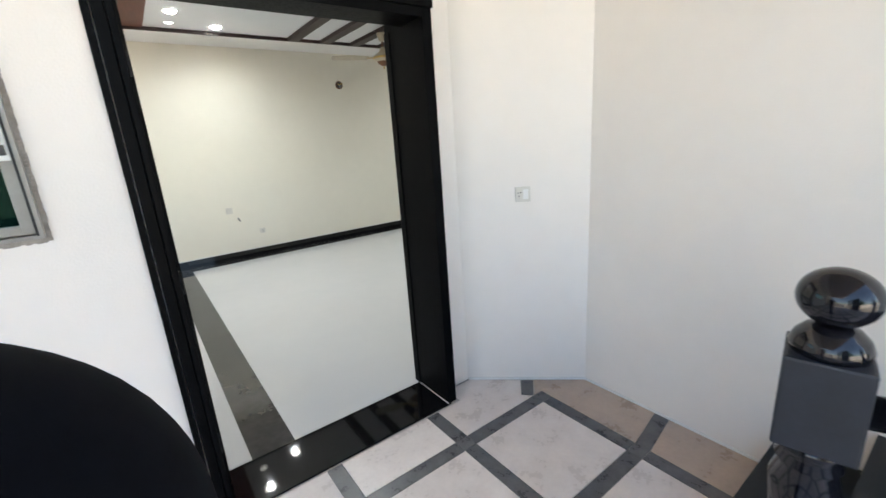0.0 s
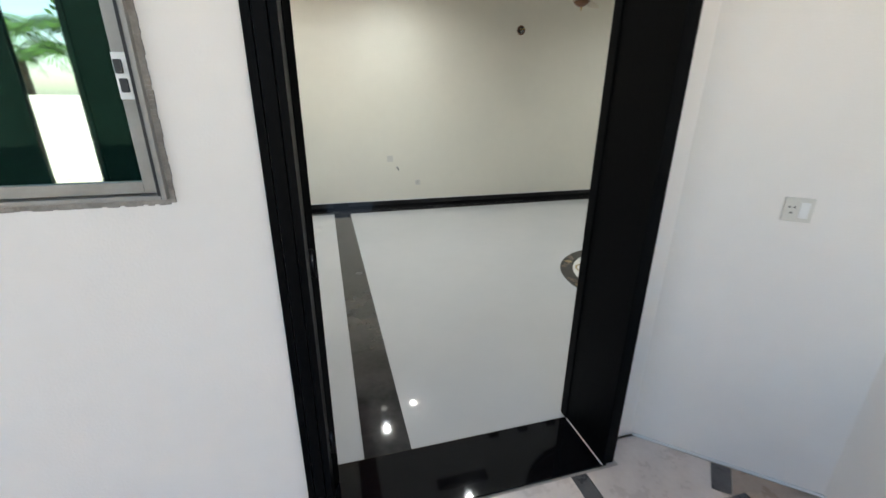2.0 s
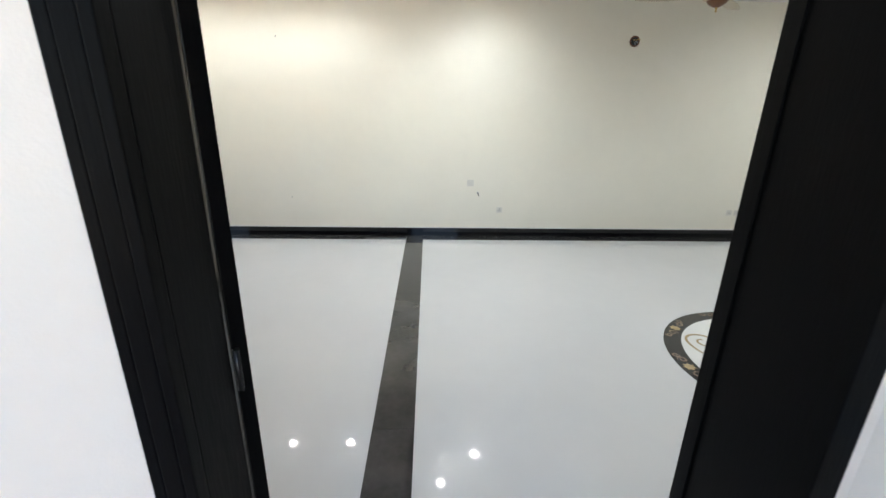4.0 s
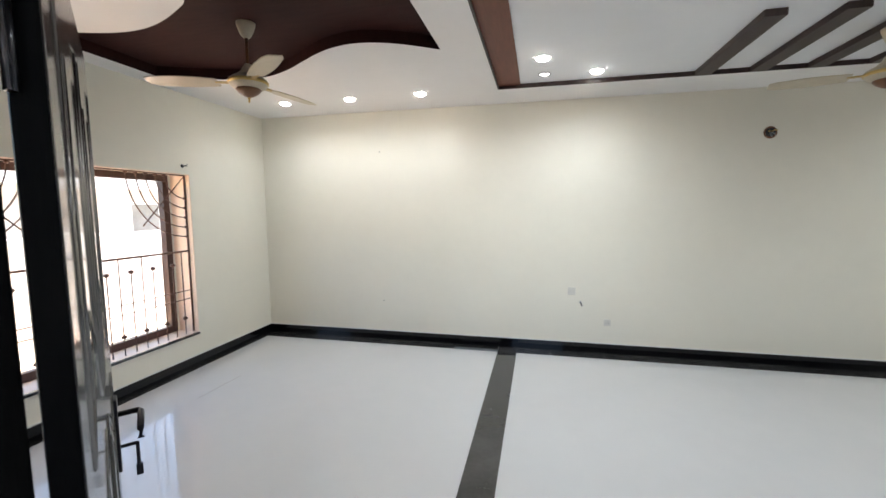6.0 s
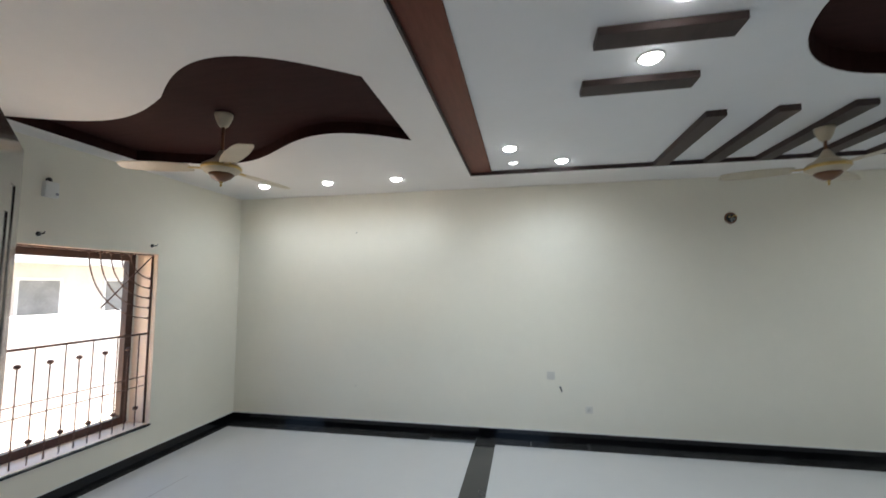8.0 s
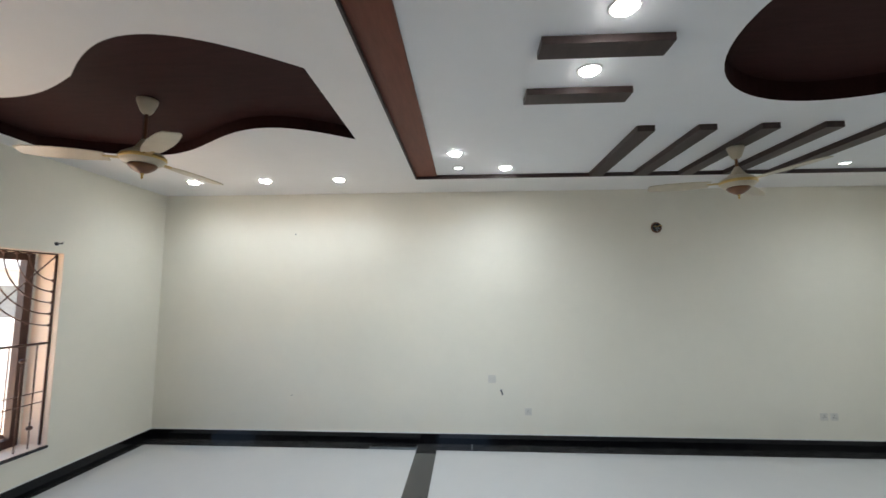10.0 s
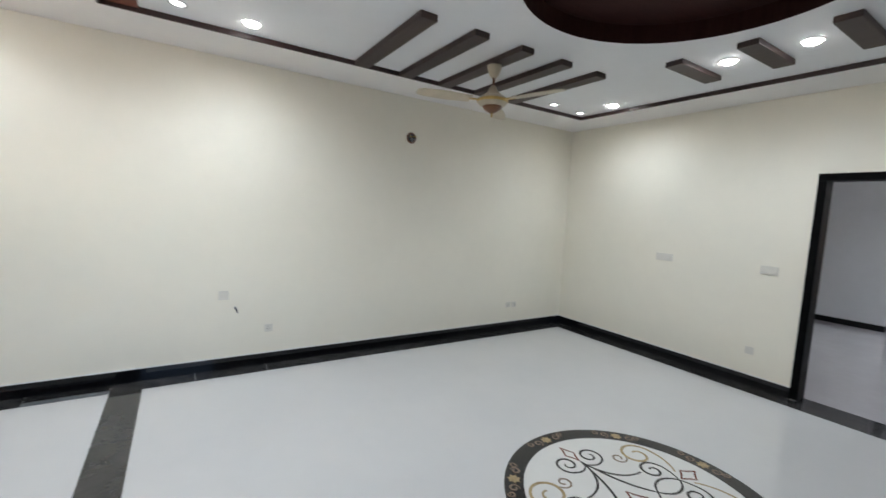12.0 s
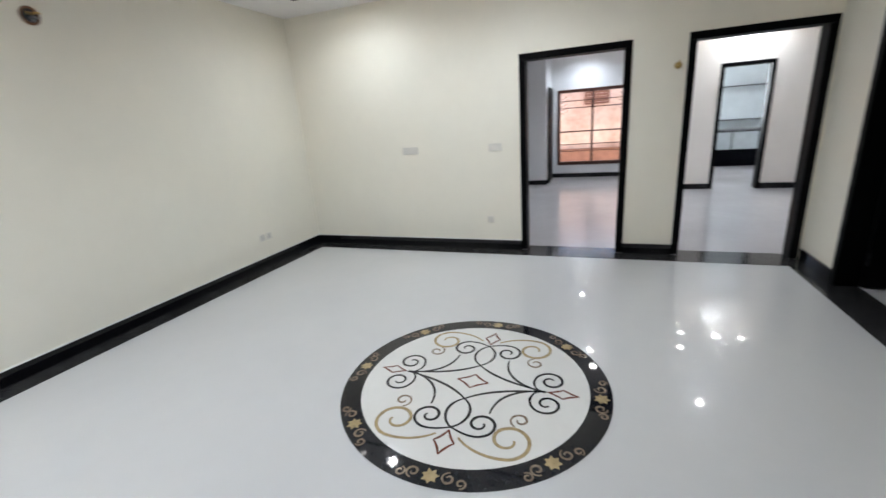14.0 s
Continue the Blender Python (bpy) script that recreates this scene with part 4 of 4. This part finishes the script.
setting("kitchen_wall_far", bx((16.4, -8.05, 0, 16.6, -6.2, H), (16.4, -5.15, 0, 16.6, -4.75, H), (16.4, -6.2, 0, 16.6, -5.15, 0.95), (16.4, -6.2, 2.35, 16.6, -5.15, H)), KITCHEN, "pale blue-grey kitchen wall with a window", "wall")
setting("kitchen_wall_north", bx((HX2 + 0.2, -4.90, 0, 16.6, -4.75, H)), HALL_PAINT, "plain kitchen wall", "wall")
kc = thing("kitchen_base_cabinet", "dark kitchen base cabinet under a pale worktop", "cabinet", at=(16.1, -6.1, 0))
on(kc, "carcass", bx((15.82, -8.04, 0.0, 16.4, -5.0, 0.82)), MATTBLACK)
for i in range(5):
    on(kc, "cabinet_door", bx((15.80, -7.72 + 0.545 * i, 0.40, 15.82, -7.20 + 0.545 * i, 0.80), bevel=0.004), CABINET)
solid("kitchen_worktop", bx((15.77, -8.04, 0.822, 16.4, -5.0, 0.86), bevel=0.004), PALE_SLAB, "grey stone kitchen worktop on the cabinet", "worktop")
kw = thing("kitchen_window", "kitchen window with steel bars and pale frame", "window", at=(16.45, -5.68, 0.95))
on(kw, "window_frame", bx((16.42, -6.2, 0.95, 16.47, -6.15, 2.35), (16.42, -5.20, 0.95, 16.47, -5.15, 2.35), (16.42, -6.15, 2.30, 16.47, -5.20, 2.35), (16.42, -6.15, 0.95, 16.47, -5.20, 1.0), (16.42, -5.82, 1.0, 16.47, -5.78, 2.30)), ALU)
for y0, y1, z in ((-7.36, -6.3, 1.83), (-8.04, -7.50, 1.90), (-8.04, -7.62, 1.50), (-8.04, -7.72, 1.30), (-7.30, -6.3, 1.06)):
    k = thing("kitchen_shelf", "thin pale shelf on the kitchen wall", "shelf", "kitchen shelves", (16.3, (y0 + y1) / 2, z))
    on(k, "board", bx((16.15, y0, z, 16.399, y1, z + 0.022), bevel=0.002), PALE_SLAB)
    on(k, "bracket", bx((16.20, y0 + 0.05, z - 0.02, 16.399, y0 + 0.07, z)), STEEL)
    on(k, "bracket", bx((16.20, y1 - 0.07, z - 0.02, 16.399, y1 - 0.05, z)), STEEL)

# ---- porch ----
porch = setting("porch_floor", bx((-0.5, -9.2, -0.12, 4.96, -4.64, -0.004), (4.15, -4.78, -0.12, 4.5, -4.5, -0.005)), GROUT, "porch floor of beige tiles with dark strips", "floor")
# unseen cover, its length set to limit the sky light on the porch
setting("porch_ceiling_unseen", bx((-0.5, -7.7, 3.0, 5.11, S_OUT, 3.2)), PORCHCEIL_DULLED, "unseen porch ceiling added to hold back light", "ceiling")
setting("porch_wall_west", bx((-0.7, -5.6, -0.12, -0.5, S_OUT, 3.2)), WHITE, "plain white porch wall", "wall")
# unseen dark panels, added so that the green pane mirrors black beside a bright gap
gate = thing("porch_gate", "unseen dark green panels added to darken the porch window's reflection", "gate", at=(0.6, -9.1, -0.3))
for x0, x1 in ((-0.5, 0.17), (0.65, 2.35)):
    on(gate, "screen_panel", bx((x0, -9.13, -0.25, x1, -9.09, 2.75)), DARK_SCREEN)
    on(gate, "screen_stile", bx((x0, -9.15, -0.25, x0 + 0.06, -9.07, 2.8), bevel=0.004), DARK_SCREEN)
    on(gate, "screen_stile", bx((x1 - 0.06, -9.15, -0.25, x1, -9.07, 2.8), bevel=0.004), DARK_SCREEN)
psw = thing("porch_switch", "square white switch plate on the porch wall", "switch", at=(4.68, -4.895, 1.18))
pm = pose(4.69, -4.9, 1.18, 0, 0, 180 - 42.8)
for nm, b, mt in (("cover", bx((-0.043, 0.0, -0.043, 0.043, 0.010, 0.043), bevel=0.003), PLATE), ("rocker", bx((-0.030, 0.0095, -0.028, -0.002, 0.014, 0.028), bevel=0.002), PLASTIC), ("socket_hole", bx((0.010, 0.0095, 0.006, 0.015, 0.0112, 0.013), (0.024, 0.0095, 0.006, 0.029, 0.0112, 0.013), (0.016, 0.0095, -0.014, 0.023, 0.0112, -0.008)), DARKPLASTIC)):
    bmesh.ops.transform(b, matrix=pm, verts=b.verts[:])
    on(psw, nm, b, mt)

# porch window, seen from outside
pw = thing("window_2", "grey aluminium window with dark green reflecting glass", "window", at=(1.98, S_OUT, 1.6))
pw["kind"] = "structure"
PX0, PX1, PZ0, PZ1 = 1.30, 2.696, 1.299, 1.925
on(pw, "window_frame", bx((PX0, -4.775, PZ0, PX0 + 0.03, -4.65, PZ1), (PX1 - 0.012, -4.775, PZ0, PX1, -4.65, PZ1), (PX0 + 0.03, -4.775, PZ0, PX1 - 0.012, -4.65, PZ0 + 0.012), (PX0 + 0.03, -4.775, PZ1 - 0.012, PX1 - 0.012, -4.65, PZ1), bevel=0.002), ALU, "grey aluminium frame")
sash = on(pw, "sash", bx((1.97, -4.76, PZ0 + 0.016, 2.0, -4.73, PZ1 - 0.035), (PX1 - 0.05, -4.76, PZ0 + 0.016, PX1 - 0.016, -4.73, PZ1 - 0.035), (2.0, -4.76, PZ0 + 0.016, PX1 - 0.05, -4.73, PZ0 + 0.045), (2.0, -4.76, PZ1 - 0.07, PX1 - 0.05, -4.73, PZ1 - 0.035), bevel=0.002), ALU)
on(pw, "pane", bx((1.99, -4.748, PZ0 + 0.035, PX1 - 0.045, -4.742, PZ1 - 0.06)), GREENGLASS, "dark green reflecting pane")
on(pw, "pane", bx((PX0 + 0.02, -4.72, PZ0 + 0.02, 2.0, -4.714, PZ1 - 0.02)), GREENGLASS, "dark green reflecting pane")
on(pw, "gasket", bx((PX1 - 0.018, -4.7762, PZ0 + 0.01, PX1 - 0.0115, -4.7752, PZ1 - 0.01)), RUBBER)
latch = on(pw, "latch", bx((PX1 - 0.050, -4.767, 1.535, PX1 - 0.020, -4.7595, 1.635), bevel=0.003), PLASTIC, "pale latch plate with dark lever")
for dz, dx in ((0.055, 0.0), (0.015, 0.004)):
    p = part("latch_lever", bx((PX1 - 0.046 + dx, -4.776, 1.535 + dz, PX1 - 0.030 + dx, -4.7665, 1.565 + dz), bevel=0.003), DARKPLASTIC, None)
    p.parent = latch
    p.matrix_parent_inverse = latch.matrix_world.inverted()
bm = bmesh.new()
rng = random.Random(4)
for i in range(60):
    z = PZ0 - 0.012 + (PZ1 - PZ0 + 0.02) * i / 60
    box_bm(bm, PX1 - 0.001, S_OUT - 0.006, z, PX1 + 0.012 + rng.random() * 0.003, S_OUT + 0.001, z + 0.0104)
for i in range(110):
    x = PX0 + (PX1 - PX0) * i / 110
    box_bm(bm, x, S_OUT - 0.006, PZ0 - 0.014 - rng.random() * 0.004, x + 0.0125, S_OUT + 0.001, PZ0 + 0.001)
on(pw, "caulk", bm, CAULK, "rough grey filler round the frame")

# stair with newel post
stair = thing("stair", "black granite stair along the porch wall", "stairs", at=(4.45, -6.2, 0))
for i in range(4):
    z, y = 0.175 * i, -6.115 - 0.28 * i
    on(stair, "riser", bx((4.04, y - 0.28, z if i else 0.0, 4.955, y - 0.02, z + 0.15)), GRANITE)
    on(stair, "tread", bx((4.0, y - 0.30, z + 0.15, 4.957, y, z + 0.175), bevel=0.004), GRANITE)
nx, ny = 3.96, -6.365
newel = thing("newel_post", "polished black stone newel post with a ball on top", "newel post", at=(nx, ny, 0))
on(newel, "base", bx((nx - 0.065, ny - 0.065, 0, nx + 0.065, ny + 0.065, 0.30), bevel=0.006), HONED)
on(newel, "shaft", turned([(0.05, 0.30), (0.06, 0.33), (0.045, 0.36), (0.035, 0.42), (0.042, 0.55), (0.056, 0.70), (0.062, 0.76), (0.05, 0.80), (0.058, 0.815), (0.05, 0.83), (0.058, 0.845), (0.06, 0.866)], 28, (nx, ny, 0)), POLISHED)
bm = bx((-0.067, -0.067, 0.866, 0.067, 0.067, 1.065), bevel=0.006)
bmesh.ops.transform(bm, matrix=pose(nx, ny, 0, 0, 0, 12), verts=bm.verts[:])
on(newel, "block", bm, HONED, "honed grey-black square block")
on(newel, "neck", turned([(0.062, 1.065), (0.065, 1.08), (0.057, 1.10), (0.04, 1.118), (0.02, 1.126)], 28, (nx, ny, 0)), POLISHED)
on(newel, "ball", ball((nx, ny, 1.178), 0.065, 0.88, 36, 18), POLISHED)
rail = thing("stair_rail", "black stone stair handrail with turned balusters", "handrail", at=(nx, ny - 0.6, 0))
on(rail, "handrail", tube([(nx + 0.01, ny - 0.055, 0.955), (nx + 0.015, ny - 0.30, 1.02), (nx + 0.02, ny - 0.90, 1.39)], 0.034, 14), POLISHED)
for k in (1, 2, 3):
    y = ny - 0.25 * k
    zb = 0.175 * (1 + int((-6.115 - y) / 0.28))
    on(rail, "baluster", turned([(0.03, zb), (0.03, zb + 0.06), (0.016, zb + 0.12), (0.028, zb + 0.42), (0.016, zb + 0.62), (0.022, 0.93 + 0.155 * k)], 16, (4.03, y, 0)), POLISHED)
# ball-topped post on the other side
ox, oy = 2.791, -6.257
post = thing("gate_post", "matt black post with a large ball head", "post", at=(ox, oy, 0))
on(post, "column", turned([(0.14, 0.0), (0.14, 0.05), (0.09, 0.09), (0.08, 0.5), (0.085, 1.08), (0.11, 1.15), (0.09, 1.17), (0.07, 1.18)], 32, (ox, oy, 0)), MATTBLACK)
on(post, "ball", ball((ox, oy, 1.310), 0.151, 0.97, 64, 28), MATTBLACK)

# ---- outside ----
setting("ground", bx((-400, -400, -0.40, 400, 400, -0.30)), GROUND, "dusty open ground", "ground")
setting("terrace", bx((-2.3, -5.0, -0.30, -0.32, 0.6, -0.10)), TERRACE, "tan tiled terrace outside the window", "terrace")
setting("boundary_wall", bx((-2.55, -9.0, -0.30, -2.30, 8.0, 1.35), bevel=0.02), OUTWALL, "sunlit pale boundary wall", "wall")
setting("boundary_wall_south", bx((-8.0, -15.2, -0.30, 14.0, -15.0, 1.5), bevel=0.02), OUTWALL, "sunlit pale boundary wall", "wall")
setting("boundary_wall_east", bx((18.0, -5.6, -0.30, 18.2, 4, 2.9)), PEACH_DAPPLED, "peach wall outside the hall window with sun dapples in its colour", "wall")
setting("boundary_plinth_east", bx((17.9, -5.6, -0.30, 17.998, 4, 0.42)), RUST, "red-brown plinth of the outer wall", "wall")

shutter = thing("wall_shutter", "closed red-brown slatted shutter on the peach wall", "shutter", at=(17.97, -3.55, 2.0))
on(shutter, "shutter_frame", bx((17.94, -3.90, 1.72, 17.999, -3.84, 2.35), (17.94, -3.24, 1.72, 17.999, -3.18, 2.35), (17.94, -3.84, 1.72, 17.999, -3.24, 1.78), (17.94, -3.84, 2.29, 17.999, -3.24, 2.35), bevel=0.004), RUST)
for k in range(6):
    on(shutter, "slat", bx((17.955, -3.84, 1.79 + 0.083 * k, 17.985, -3.24, 1.862 + 0.083 * k), bevel=0.004), RUST)


def house(x, y, w, d, storeys, label):
    h = thing("house", label, "house", "neighbouring houses", (x, y, -0.3))
    top = -0.3 + 3.2 * storeys
    on(h, "wall", bx((x - d, y - w / 2, -0.3, x, y + w / 2, top)), FACADE)
    on(h, "roof", bx((x - d - 0.3, y - w / 2 - 0.3, top, x + 0.5, y + w / 2 + 0.3, top + 0.25), bevel=0.02), OUTWALL)
    for s in range(storeys):
        z = -0.3 + 3.2 * s
        on(h, "balcony", bx((x, y - w / 2, z + 2.75, x + 1.0, y + w / 2, z + 3.1), bevel=0.02), OUTWALL)
        n = int(w / 2.2)
        for i in range(n):
            yy = y - w / 2 + 1.1 + i * (w - 2.2) / max(1, n - 1)
            wn = on(h, "window", bx((x, yy - 0.65, z + 0.9, x + 0.04, yy + 0.65, z + 2.3)), OUTWALL)
            g = part("pane", bx((x + 0.03, yy - 0.57, z + 0.98, x + 0.05, yy + 0.57, z + 2.22)), DARKGLASS)
            g.parent = wn


house(-11.5, 3.0, 13, 8, 2, "pale two-storey house across the boundary wall")


def tree(x, y, h, seed):
    t = thing("tree", "leafy green tree behind the boundary wall", "tree", "trees", (x, y, -0.3))
    rg = random.Random(seed)
    on(t, "trunk", tube([(x, y, -0.3), (x + 0.1, y, 0.5 * h), (x + 0.05, y + 0.1, 0.85 * h)], 0.13, 8), BARK)
    verts, faces = [], []
    for c in range(30):
        a, b = rg.random() * 6.28, rg.random()
        cx, cy, cz = x + math.cos(a) * h * 0.32 * b, y + math.sin(a) * h * 0.32 * b, h * (0.35 + 0.6 * rg.random())
        for k in range(70):
            p = Vector((rg.gauss(0, 0.4), rg.gauss(0, 0.4), rg.gauss(0, 0.3))) + Vector((cx, cy, cz))
            u = Vector((rg.gauss(0, 1), rg.gauss(0, 1), rg.gauss(0, 1))).normalized() * 0.12
            v = u.cross(Vector((rg.gauss(0, 1), rg.gauss(0, 1), rg.gauss(0, 1)))).normalized() * 0.05
            i = len(verts)
            verts += [p - u, p + v, p + u, p - v]
            faces.append((i, i + 1, i + 2, i + 3))
    me = bpy.data.meshes.new("crown")
    me.from_pydata([tuple(q) for q in verts], [], faces)
    me.materials.append(LEAF)
    cr = new("crown", me)
    cr.parent = t
    cr.matrix_parent_inverse = t.matrix_basis.inverted()


tree(-1.2, -17.5, 4.6, 3)


def palm(x, y, h, seed):
    """A short palm: ringed trunk and arching fronds of narrow leaflets."""
    t = thing("palm_tree", "green palm with arching fronds behind the boundary wall", "tree", "trees", (x, y, -0.3))
    rg = random.Random(seed)
    on(t, "trunk", turned([(0.17 - 0.004 * k + (0.012 if k % 2 else 0), -0.3 + (h + 0.3) * k / 14) for k in range(15)], 12, (x, y, 0)), BARK)
    for k in range(22):
        a, rise, reach = radians(k * 137.5), 0.35 + 0.75 * rg.random(), 1.3 + 0.5 * rg.random()
        verts, faces = [], []
        for i in range(1, 23):
            u = i / 22
            r, z = reach * u, h + rise * (2.2 * u - 2.0 * u * u) - 0.25 * u * u
            c = Vector((x + r * math.cos(a), y + r * math.sin(a), z))
            side = Vector((-math.sin(a), math.cos(a), 0))
            along = Vector((math.cos(a), math.sin(a), -0.5 * u))
            ln = 0.42 * math.sin(math.pi * (0.12 + 0.85 * u))
            for s in (-1, 1):
                tip = c + side * s * ln + along * 0.22 - Vector((0, 0, 0.10 + 0.10 * rg.random()))
                n0 = len(verts)
                verts += [tuple(c - along * 0.02), tuple((c + tip) / 2 + along * 0.03), tuple(tip), tuple((c + tip) / 2 - along * 0.02)]
                faces.append((n0, n0 + 1, n0 + 2, n0 + 3))
        me = bpy.data.meshes.new("frond")
        me.from_pydata(verts, [], faces)
        me.materials.append(LEAF)
        fr_ob = new("frond", me)
        fr_ob.parent = t
        fr_ob.matrix_parent_inverse = t.matrix_basis.inverted()


palm(-3.7, -16.6, 2.3, 7)
palm(-4.9, -17.3, 2.9, 11)
palm(-2.7, -17.6, 3.0, 13)

# ---- porch tiles ----
GX = [4.625 - 0.59 * i for i in range(9)]
GY = [-5.09 - 0.59 * i for i in range(7)]
SW = 0.075
sq = mesh_of("porch_tile_piece", bx((-0.2555, -0.2555, -0.006, 0.2555, 0.2555, 0.0), bevel=0.002), PORCH)
sx = mesh_of("porch_strip_piece", bx((-0.2555, -SW / 2 + 0.001, -0.006, 0.2555, SW / 2 - 0.001, 0.0)), PORCHDARK)
sy = mesh_of("porch_strip_piece", bx((-SW / 2 + 0.001, -0.2555, -0.006, SW / 2 - 0.001, 0.2555, 0.0)), PORCHDARK)
kn = mesh_of("porch_knot_piece", bx((-SW / 2 + 0.001, -SW / 2 + 0.001, -0.006, SW / 2 - 0.001, SW / 2 - 0.001, 0.0)), PORCHDARK)


def piece(name, me, x, y):
    ob = new(name, me)
    ob.location = (x, y, 0)
    ob.parent = porch
    return ob


for i, x in enumerate(GX):
    for j, y in enumerate(GY):
        piece("strip_tile", kn, x, y)
        if i + 1 < len(GX):
            piece("strip_tile", sx, x - 0.295, y)
        if j + 1 < len(GY):
            piece("strip_tile", sy, x, y - 0.295)
        if i + 1 < len(GX) and j + 1 < len(GY):
            piece("floor_tile", sq, x - 0.295, y - 0.295)


def cut(name, outline, material):
    return part(name, prism(outline, -0.006, 0.0), material, porch)


g = 0.0015
YF = -4.795
for i, x in enumerate(GX):
    if i:
        cut("strip_tile", [(x - SW / 2, GY[0] + SW / 2), (x + SW / 2, GY[0] + SW / 2), (x + SW / 2, YF), (x - SW / 2, YF)], PORCHDARK)
    if i and i + 1 < len(GX):
        cut("edge_tile", [(GX[i + 1] + SW / 2 + g, GY[0] + SW / 2 + g), (x - SW / 2 - g, GY[0] + SW / 2 + g), (x - SW / 2 - g, YF), (GX[i + 1] + SW / 2 + g, YF)], PORCH)
cut("edge_tile", [(GX[1] + SW / 2 + g, GY[0] + SW / 2 + g), (4.583, GY[0] + SW / 2 + g), (4.543, -4.999), (4.650, -4.889), (4.42, -4.667), (4.24, -4.667), (4.24, YF), (GX[1] + SW / 2 + g, YF)], PORCH)
cut("strip_tile", [(4.546, -4.998), (4.599, -5.046), (4.709, -4.944), (4.656, -4.894)], PORCHDARK)
cut("edge_tile", [(4.602, -5.049), (4.665, GY[0] + SW / 2 + g), (4.93, -5.145), (4.712, -4.947)], PORCHEDGE)
for j, y in enumerate(GY):
    if j:
        cut("strip_tile", [(4.625 + SW / 2, y - SW / 2), (4.955, y - SW / 2 + 0.05), (4.955, y + SW / 2 + 0.05), (4.625 + SW / 2, y + SW / 2)], PORCHDARK)
    if j + 1 < len(GY):
        top = y - SW / 2 - g if j else GY[0] + SW / 2 - g
        cut("edge_tile", [(4.625 + SW / 2 + g, GY[j + 1] + SW / 2 + g), (4.955, GY[j + 1] + SW / 2 + 0.05 + g), (4.955, top + (0.05 if j else -0.09)), (4.625 + SW / 2 + g, top)], PORCHEDGE)
setting("porch_wall_bead", prism([(4.42, -4.656), (4.955, -5.152), (4.955, -6.115), (4.948, -6.115), (4.948, -5.155), (4.418, -4.664)], 0.0, 0.012), PLASTIC, "thin white filler line at the foot of the porch wall", "trim")
